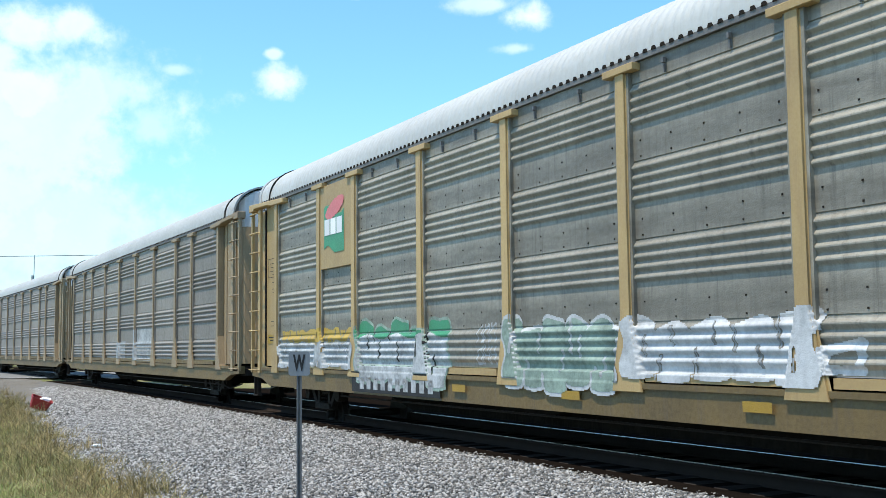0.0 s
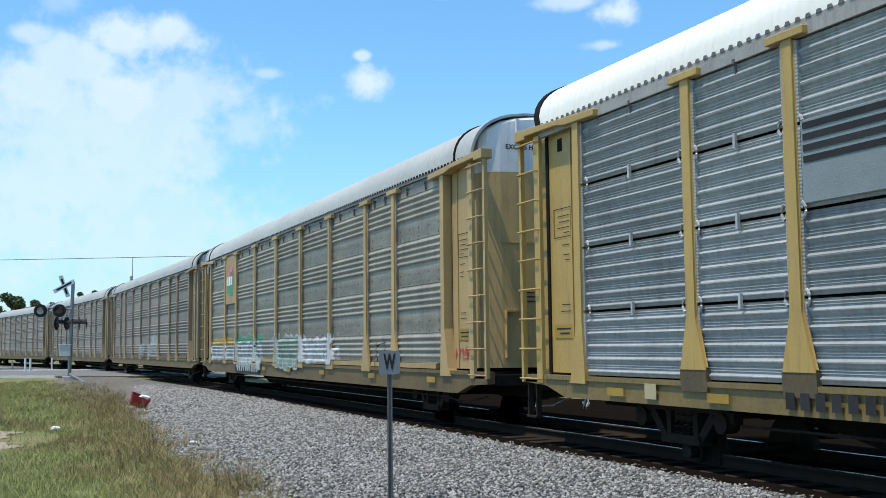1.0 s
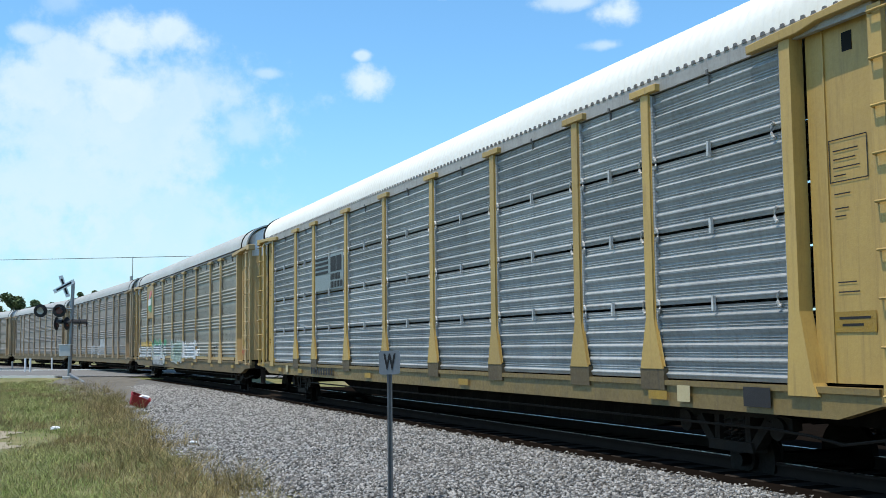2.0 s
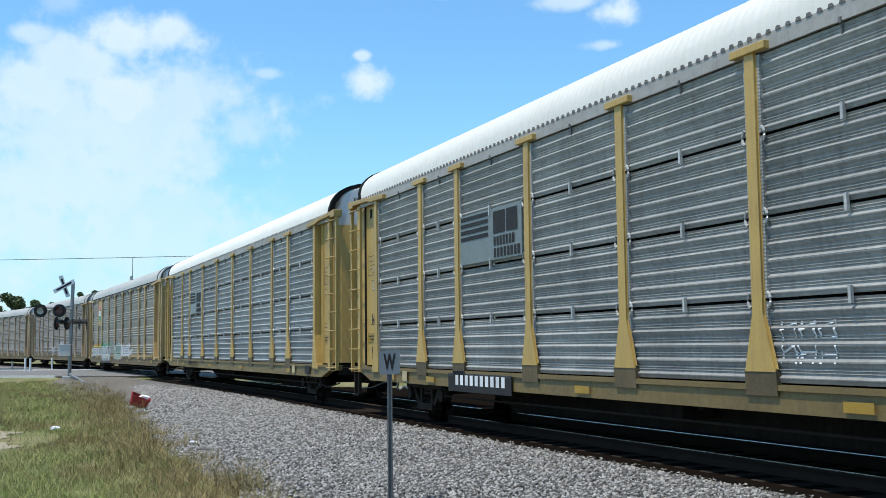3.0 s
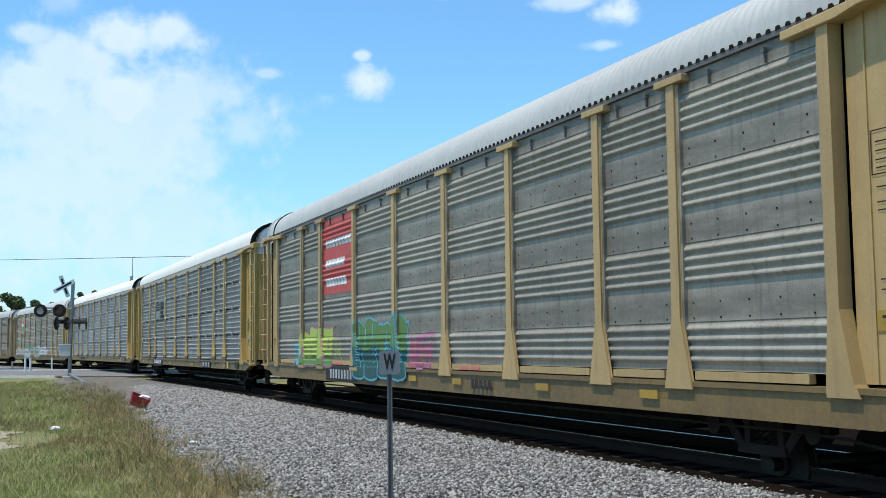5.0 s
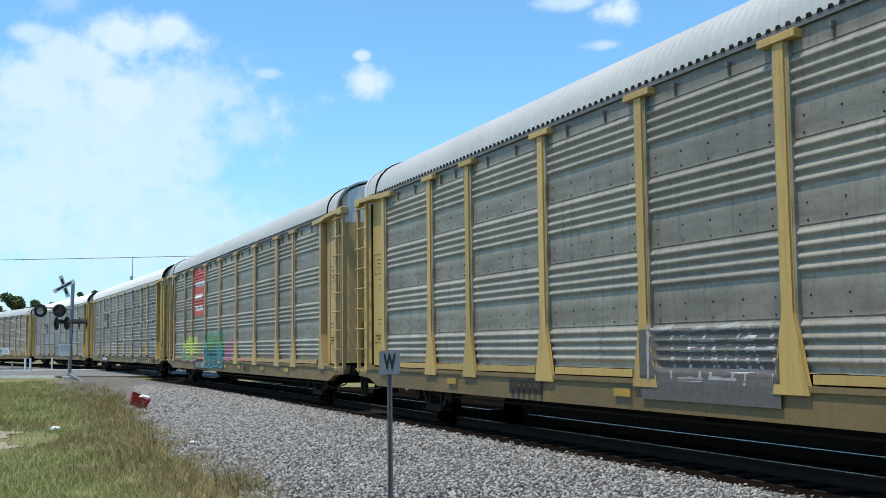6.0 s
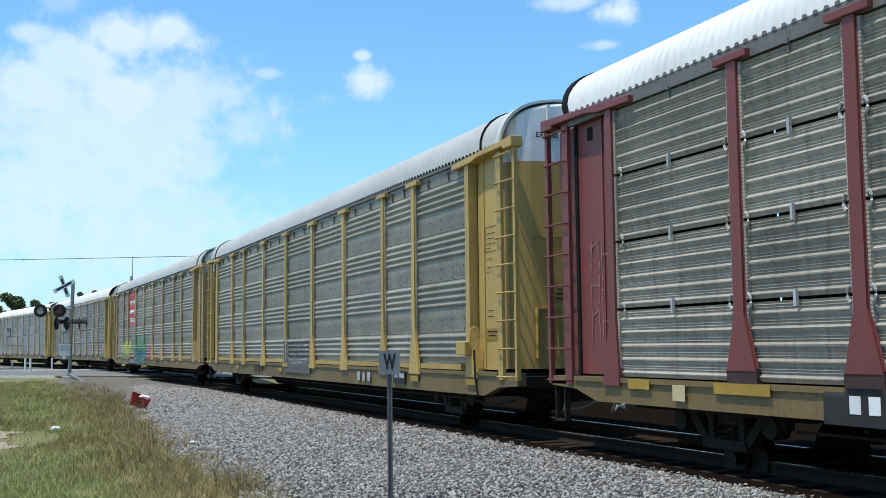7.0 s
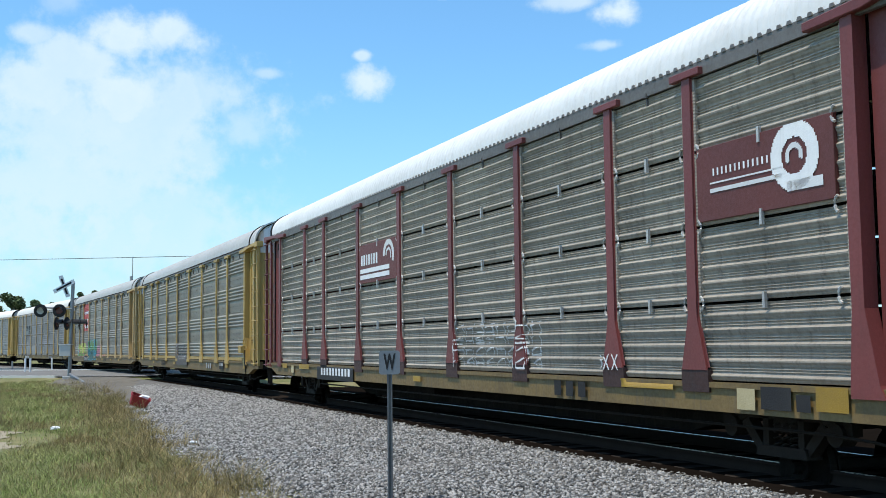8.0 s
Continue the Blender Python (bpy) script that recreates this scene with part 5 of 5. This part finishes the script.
def piece(car, kind, seed, a0, a1, z0, z1, count, bands, outline=None, inner=None, label=""):
    """A block of swollen painted letters with a bumpy top, wedge gaps, and colour bands (a share of the height from below, a material)."""
    rng = random.Random(seed)
    w, h = (a1 - a0) / count, z1 - z0
    tops = [rng.uniform(0.0, 0.16) * h for _ in range(count)]
    feet = [rng.uniform(0.0, 0.12) * h for _ in range(count)]
    skew = rng.uniform(-0.15, 0.15)

    def body(A, Z):
        u = (A - a0 + skew * (Z - z0)) / w
        k = np.clip(np.floor(u).astype(int), 0, count - 1)
        v = u - k
        bump = np.sqrt(np.clip(1 - (2 * v - 1) ** 2, 0, 1))
        top = z1 - np.array(tops)[k] - 0.1 * h * (1 - bump) - 0.03 * np.sin(A * 9)
        foot = z0 + np.array(feet)[k] + 0.06 * h * (1 - bump)
        edge = np.minimum(A - a0, a1 - A) + 0.05 * np.sin(Z * 11 + seed)
        return np.maximum(np.maximum(Z - top, foot - Z), 0.05 - edge)

    gaps = []
    for i in range(1, count):
        x, d = a0 + w * i, rng.uniform(0.2, 0.55) * h
        gaps.append((x, z1, x + rng.uniform(-0.08, 0.08), z1 - d) if rng.random() < 0.5 else (x, z0, x + rng.uniform(-0.08, 0.08), z0 + d))
    for i in range(count):
        x, z = a0 + w * (i + rng.uniform(0.3, 0.7)), z0 + h * rng.uniform(0.3, 0.7)
        gaps.append((x, z - 0.1 * h, x + rng.uniform(-0.06, 0.06), z + 0.14 * h))
    cuts = strokes(gaps, 0.06, 0.006)
    if outline:
        paint("graffiti", car, kind, a0 - 0.1, a1 + 0.1, z0 - 0.1, z1 + 0.1, lambda A, Z: body(A, Z) - 0.05, outline, 0.016, 0.005, label + " edging")
    low = 0.0
    for share, material in bands:
        zl, zh = z0 + low * h, z0 + share * h
        paint("graffiti", car, kind, a0, a1, z0, z1, lambda A, Z: np.maximum(np.maximum(body(A, Z), -cuts(A, Z)),
              np.maximum(zl + 0.05 * np.sin(A * 5) - Z if low else zl - 1 - Z, Z - zh - 0.05 * np.sin(A * 5) if share < 1 else -1.0)), material, 0.016, 0.009, label)
        low = share
    if inner:
        paint("graffiti", car, kind, a0, a1, z0, z1, lambda A, Z: np.maximum(body(A, Z), cuts(A, Z) + 0.015), inner, 0.02, 0.012)


# the car with a tan emblem panel and white letters
c0 = add_car(0, "grey ribbed car carrier with tan posts, graffiti along the bottom", "waved", GALV, TAN, SILL_YELLOW, ROOF_DULL, 0.55, TAN)
part("emblem_panel", box(bmesh.new(), 7.27, 8.98, 1.5, 1.558, 3.0, 4.7), TAN, c0, "flat tan emblem panel", None, 0.006)
paint("emblem", c0, "plate", 7.5, 8.9, 3.3, 4.4, lambda A, Z: np.maximum(np.abs(A - 8.2) - 0.55, np.abs(Z - 3.75 + 0.12 * np.sin((A - 7.6) * 5)) - 0.42), GREEN, 0.03, 0.008, "green emblem field")
paint("emblem", c0, "plate", 7.5, 8.9, 3.9, 4.5, lambda A, Z: ((A - 8.15) / 0.5) ** 2 + ((Z - 4.2 + 0.25 * (A - 8.15)) / 0.17) ** 2 - 1, PINK, 0.03, 0.012, "faded red emblem sweep")
marks(c0, "plate", "emblem_bar", word(7.75, 8.75, 3.68, 3.98, 3, 0.2), WHITE, "white emblem bars", 0.02, 0.016)
piece(c0, "waved", 5, 7.2, 11.7, 0.95, 1.62, 7, [(1.0, PALE)], None, SPRAY_WHITE, "pale painted letters")
piece(c0, "waved", 6, 7.3, 11.6, 1.5, 1.82, 11, [(1.0, OCHRE)], None, None, "ochre painted edging")
piece(c0, "waved", 8, 3.3, 7.1, 0.72, 1.9, 5, [(0.75, PALE), (1.0, GREEN)], PALE_GREEN, INK, "white and green painted letters")
scribble(c0, "waved", 7, 3.6, 6.8, 1.05, 1.6, 6, INK, 0.07)
scribble(c0, "waved", 3, 1.8, 2.4, 1.15, 1.8, 3, SPRAY_WHITE, 0.03, 2, "thin white tag")
piece(c0, "waved", 9, -1.2, 1.5, 0.78, 1.8, 5, [(1.0, PALE_GREEN)], SPRAY_WHITE, SPRAY_WHITE, "pale green painted letters")
scribble(c0, "waved", 17, -1.0, 1.3, 0.95, 1.6, 6, SPRAY_WHITE, 0.035)
piece(c0, "waved", 14, -4.5, -1.3, 0.95, 1.78, 5, [(1.0, SPRAY_WHITE)], None, PALE, "broad white painted letters")
scribble(c0, "waved", 19, -5.0, -4.4, 1.15, 1.5, 1, SPRAY_WHITE, 0.1)
sill_plate(c0, "waved", 7.0, 3.8, 10, INK, PALE)
reflectors(c0, "waved", (2.9, -0.2, -3.6, -7.6, -11.2))
stencils(c0, "waved", -1)
stencils(c0, "waved", 1)

scribble(c0, "waved", 81, -12.85, -12.1, 1.18, 1.42, 4, SIGN_RED, 0.03, 1, "small red sprayed tag")
scribble(c0, "waved", 83, -8.5, -7.7, 0.95, 1.7, 1, INK, 0.03)

# two cars with stacked ribbed panels and yellow posts
c1 = add_car(1, "blue-grey panelled car carrier with yellow posts and white roof", "tiered", GALV_LIGHT, YELLOW, SILL_CLEAN, ROOF_WHITE, 0.64)
c2 = add_car(2, "grey panelled car carrier with yellow posts and tagged ends", "tiered", GALV_BLUE, YELLOW, SILL_CLEAN, ROOF_WHITE, 0.66)


def horse_logo(car, a0, a1):
    """A grey panel with plain bars where the railway's name stands."""
    part("emblem_panel", box(bmesh.new(), a1 + 0.13, a0 - 0.13, 1.5, 1.558, 2.88, 3.77), GREY_PAINT, car, "flat blue-grey emblem panel", None, 0.006)
    w = a0 - a1
    marks(car, "plate", "emblem_stripe", [(a0 - 0.18 - w * 0.42, a0 - 0.18, z, z + 0.05) for z in (3.68, 3.56, 3.44, 3.32)], INK, "black speed stripes", 0.025, 0.008)
    marks(car, "plate", "emblem_bar", [(a1 + 0.75, a1 + 1.2, 3.34, 3.7), (a1 + 0.28, a1 + 0.68, 3.34, 3.7)], INK, "black emblem bars", 0.025, 0.008)
    marks(car, "plate", "emblem_bar", word(a1 + 0.4, a1 + 1.25, 3.13, 3.27, 7) + word(a1 + 0.2, a1 + 1.25, 2.93, 3.07, 8), INK, "", 0.02, 0.008)


for car_ in (c1, c2):
    horse_logo(car_, 7.15, 4.36)
sill_plate(c1, "tiered", 7.5, 5.4, 9, None, INK, 0.7, 0.9)
sill_plate(c2, "tiered", 7.4, 5.2, 10, INK, WHITE, 0.7, 0.9)
marks(c2, "tiered", "number_bar", word(-6.6, -5.1, 0.68, 0.92, 3, 0.1), INK, "broad black bars on the sill", 0.03, 0.006)
marks(c2, "tiered", "number_bar", [(-6.5, -6.25, 0.72, 0.88), (-6.0, -5.75, 0.72, 0.88), (-5.5, -5.2, 0.72, 0.88)], PALE, "", 0.03, 0.01)
for car_ in (c1, c2):
    stencils(car_, "tiered", -1)
    stencils(car_, "tiered", 1)
    reflectors(car_, "tiered", (8.6, 10.9, 2.6, -2.9, -9.2))
scribble(c2, "tiered", 21, -12.85, -12.2, 2.0, 2.45, 3, INK, 0.07, 1, "black sprayed scrawl")
scribble(c2, "tiered", 23, -12.8, -12.3, 1.4, 1.95, 2, PALE, 0.1, 1, "white sprayed streaks")
scribble(c2, "tiered", 27, 12.05, 12.6, 1.15, 1.75, 2, INK, 0.03, 1, "black looping tag")
scribble(c2, "tiered", 28, 12.0, 12.55, 1.95, 2.2, 3, INK, 0.045)
scribble(c2, "tiered", 29, 12.1, 12.5, 2.75, 3.4, 2, PALE, 0.05, 1, "white sprayed scrawl")
scribble(c2, "tiered", 31, -11.6, -9.8, 1.2, 1.9, 4, WHITE, 0.028, 1, "faint white scribble")
scribble(c2, "tiered", 33, -2.6, -1.7, 1.2, 1.7, 3, WHITE, 0.025, 2)

# the car with a red sign and bright graffiti
c3 = add_car(3, "grey ribbed car carrier with red sign and bright graffiti", "waved", GALV, TAN, SILL_YELLOW, ROOF_DULL, 0.56, TAN)
marks(c3, "waved", "sign_panel", [(4.46, 7.03, 2.78, 4.7)], SIGN_RED, "red painted sign panel", 0.025, 0.004)
marks(c3, "waved", "sign_bar", word(4.6, 6.8, 3.98, 4.16, 8, 0.2) + word(5.15, 6.8, 3.46, 3.64, 7, 0.2) + word(5.0, 6.8, 2.98, 3.16, 7, 0.2), WHITE, "three rows of plain white bars", 0.02, 0.008)
piece(c3, "waved", 41, 6.1, 9.2, 0.86, 1.98, 4, [(0.28, LEAF_GREEN), (1.0, LIME)], MAGENTA, None, "lime green painted letters")
scribble(c3, "waved", 45, 6.6, 8.9, 1.25, 1.65, 6, MAGENTA, 0.06, 1, "magenta strokes")
scribble(c3, "waved", 46, 9.1, 9.9, 0.95, 1.6, 2, SKY_BLUE, 0.1)
scribble(c3, "waved", 44, 5.4, 6.0, 1.1, 1.7, 1, LIME, 0.09)
piece(c3, "waved", 43, 0.7, 4.3, 0.62, 2.08, 4, [(0.52, TEAL), (1.0, LEAF_GREEN)], SKY_BLUE, SKY_BLUE, "teal and green painted letters")
rng48 = random.Random(48)
drips = [(x, z, x + rng48.uniform(-0.1, 0.1), z - rng48.uniform(0.2, 0.6)) for x, z in ((rng48.uniform(1.0, 4.1), rng48.uniform(1.3, 1.95)) for _ in range(13))]
for d in drips:
    lo, hi = sorted((d[0], d[2]))
    paint("drip", c3, "waved", lo - 0.06, hi + 0.06, d[3] - 0.06, d[1] + 0.06, strokes([d], 0.05, 0.006), SKY_BLUE, 0.016, 0.014, "sky blue sprayed stroke")
scribble(c3, "waved", 52, -0.7, 0.5, 1.0, 1.85, 3, MAGENTA, 0.1, 1, "magenta sprayed letters")
scribble(c3, "waved", 53, -0.6, 0.6, 1.05, 1.6, 4, PINK, 0.05)
marks(c3, "waved", "tape", [(a, a + 0.35, 1.0, 1.08) for a in (8.2, 5.6, 5.2, 0.0, -0.45, -2.5, -3.0)], REDTAPE, "red reflective tape", 0.05, 0.006)
scribble(c3, "waved", 85, 12.1, 12.6, 3.0, 4.3, 2, SKY_BLUE, 0.04, 3, "faint turquoise scrawl")
sill_plate(c3, "waved", 6.3, 4.4, 8, INK, PALE)
marks(c3, "waved", "number_bar", word(-3.5, -2.6, 0.68, 0.82, 5), INK, "", 0.02)
reflectors(c3, "waved", (0.3, -2.0, -5.4, -8.4))
stencils(c3, "waved", -1)
stencils(c3, "waved", 1)

c4 = add_car(4, "clean grey ribbed car carrier with yellow posts and sill", "waved", GALV, YELLOW, SILL_YELLOW, ROOF_GREY, 0.55, YELLOW)
marks(c4, "waved", "patch", [(-1.25, 1.5, 0.72, 1.6)], SCRUBBED, "dull scrubbed patch", 0.04, 0.004)
scribble(c4, "waved", 51, -1.2, 1.4, 0.95, 1.8, 4, DIM, 0.05, 1, "thin pale outlined letters")
scribble(c4, "waved", 57, -0.9, 0.6, 1.1, 1.6, 2, PALE, 0.05)
sill_plate(c4, "waved", 5.6, 4.4, 6, None, INK)
marks(c4, "waved", "number_bar", word(-6.3, -5.2, 0.66, 0.84, 3), PALE, "", 0.02)
marks(c4, "waved", "data_plate", [(-8.55, -7.85, 0.66, 0.9)], INK, "black data plate", 0.03, 0.005)
marks(c4, "waved", "data_row", [(-8.5, -8.2, 0.76, 0.87), (-8.15, -7.9, 0.76, 0.87), (-8.5, -7.9, 0.68, 0.7)], PALE, "", 0.015, 0.009)
reflectors(c4, "waved", (8.0, 2.0, -9.1, -11.9))
stencils(c4, "waved", -1)
stencils(c4, "waved", 1)


def hand_brake(car):
    """A brake wheel with a hanging chain, beside the trailing ladder."""
    wheel = part("brake_wheel", tube(bmesh.new(), [(0.07 * math.cos(t), 0, 0.2 * math.sin(t)) for t in np.linspace(0, 6.2, 20)], 0.018, 6), YELLOW, car, "yellow brake handle", pose(-12.15, 1.6, 1.55, 0, 0, 72))
    part("spokes", box(box(bmesh.new(), -0.07, 0.07, -0.012, 0.012, -0.015, 0.015), -0.015, 0.015, -0.012, 0.012, -0.19, 0.19), YELLOW, wheel)
    part("brake_box", box(bmesh.new(), -12.0, -11.6, 1.58, 1.72, 1.25, 1.5), YELLOW, car, "", None, 0.015)
    part("brake_chain", tube(bmesh.new(), [(-12.2, 1.62, 1.35), (-12.25, 1.63, 0.9), (-12.3, 1.6, 0.55)], 0.02, 5), TRUCK, car)


hand_brake(c4)

# the red-posted car with brown emblem panels
c5 = add_car(5, "weathered panelled car carrier with oxide red posts and ends", "tiered", GALV_WARM, RED, SILL_YELLOW, ROOF_PALE, 0.62)


def quality_emblem(car, a0, a1, big):
    """A brown panel with a white open ring on two bars."""
    lo, hi = 2.88, 3.77
    part("emblem_panel", box(bmesh.new(), a1 + 0.13, a0 - 0.13, 1.5, 1.558, lo, hi), BROWN, car, "flat brown emblem panel", None, 0.006)
    cx, cz = (a1 + 0.72, 3.42) if big else (a1 + 0.62, 3.4)

    def ring(r0, r1, start, stop):
        def field(A, Z):
            r, t = np.hypot((A - cx) * 1.0, Z - cz), np.arctan2(Z - cz, A - cx)
            turn_ = np.mod(t - start, 2 * math.pi)
            return np.where(turn_ < stop - start, np.abs(r - (r0 + r1) / 2) - (r1 - r0) / 2, 9.0)
        return field
    if big:
        paint("emblem_ring", car, "plate", cx - 0.5, cx + 0.5, lo, hi, ring(0.2, 0.38, 0, 6.28), WHITE, 0.02, 0.008, "white open ring")
        paint("emblem_ring", car, "plate", cx - 0.5, cx + 0.5, lo, hi, ring(0.08, 0.14, -0.6, 3.6), WHITE, 0.015, 0.008)
        marks(car, "plate", "emblem_tail", [(cx - 0.42, cx + 0.12, 3.05, 3.14)], WHITE, "", 0.02, 0.008)
        marks(car, "plate", "emblem_stripe", [(cx + 0.2, a0 - 0.4, 3.2, 3.26), (cx + 0.2, a0 - 0.4, 3.3, 3.34)], WHITE, "white stripes", 0.015, 0.008)
        marks(car, "plate", "emblem_bar", word(cx + 0.42, a0 - 0.42, 3.4, 3.5, 13), WHITE, "", 0.015, 0.008)
    else:
        paint("emblem_ring", car, "plate", cx - 0.5, cx + 0.6, lo, hi, ring(0.24, 0.36, 0.0, 3.6), WHITE, 0.02, 0.008, "white open ring")
        paint("emblem_ring", car, "plate", cx - 0.5, cx + 0.6, lo, hi, ring(0.12, 0.18, 0.0, 3.6), WHITE, 0.02, 0.008)
        marks(car, "plate", "emblem_stripe", [(cx - 0.05, a0 - 0.3, 3.12, 3.2), (cx - 0.05, a0 - 0.3, 2.98, 3.06)], WHITE, "white stripes", 0.02, 0.008)
        marks(car, "plate", "emblem_bar", word(cx + 0.75, a0 - 0.3, 3.3, 3.52, 7), WHITE, "", 0.02, 0.008)


quality_emblem(c5, 4.36, 1.45, False)
quality_emblem(c5, -9.1, -11.72, True)
scribble(c5, "tiered", 61, -5.0, -1.5, 1.05, 1.85, 8, WHITE, 0.026, 4, "thin white scribbled rows")
paint("cross_mark", c5, "tiered", -7.5, -6.6, 1.0, 1.35, strokes([(a + d, 1.08, a - d, 1.28) for a in (-6.8, -7.03, -7.26) for d in (-0.07, 0.07)], 0.025), WHITE, 0.012, 0.006, "three small white crosses")
sill_plate(c5, "tiered", 7.5, 4.9, 10, INK, WHITE, 0.7, 0.9)
marks(c5, "tiered", "number_bar", word(-6.4, -5.3, 0.68, 0.88, 3), INK, "", 0.02)
marks(c5, "tiered", "sill_patch", [(-11.65, -11.2, 0.72, 0.95), (8.6, 9.6, 0.84, 0.95), (11.0, 11.5, 0.84, 0.95), (-8.6, -7.4, 0.86, 0.955)], AMBER, "fresh yellow paint on the sill", 0.04, 0.004)
marks(c5, "tiered", "lube_plate", [(-10.2, -9.9, 0.68, 0.9), (10.2, 10.45, 0.72, 0.9)], DUSTY, "pale square plates", 0.03, 0.008)
marks(c5, "tiered", "data_plate", [(-10.8, -10.32, 0.7, 0.93), (-11.1, -10.9, 0.7, 0.86)], INK, "black data plates", 0.03, 0.006)
stencils(c5, "tiered", -1, PALE)
scribble(c5, "tiered", 71, 12.1, 12.7, 1.5, 3.0, 2, CHALK_RED, 0.022, 3, "faint pale scrawl")
reflectors(c5, "tiered", (0.4,))
for car_ in (c1, c2):
    marks(car_, "tiered", "lube_plate", [(9.9, 10.15, 0.72, 0.9), (-9.9, -9.65, 0.72, 0.9)], DUSTY, "pale square plates", 0.03, 0.008)
    marks(car_, "tiered", "data_plate", [(-11.4, -10.95, 0.72, 0.92)], INK, "black data plate", 0.03, 0.006)


def motions():
    """All cars run along the line at one speed; their wheels roll."""
    for index, (car, wheels) in TRAIN.items():
        rows = []
        for i in range(81):
            t = i * 0.1
            s = START + SPEED * t - PITCH_LENGTH * index + NUDGE.get(index, 0.0)
            ax, ay = on_line(s + 10.06)
            bx, by = on_line(s - 10.06)
            yaw = math.degrees(math.atan2(ay - by, ax - bx))
            rows.append((t, pose(float(ax + bx) / 2, float(ay + by) / 2, 0, 0, 0, yaw)))
        walk(car, rows)
        turn = math.degrees(SPEED / FPS / 0.43)
        for wheel in wheels:
            spot = wheel.matrix_local.translation.copy()
            walk(wheel, [(i / FPS, pose(spot.x, spot.y, spot.z, 0, (i * turn) % 360, 0)) for i in range(241)])


NUDGE = {0: 0.14, 1: -0.02, 2: -0.07, 3: -0.095, 4: -0.05, 5: 0.07}
motions()
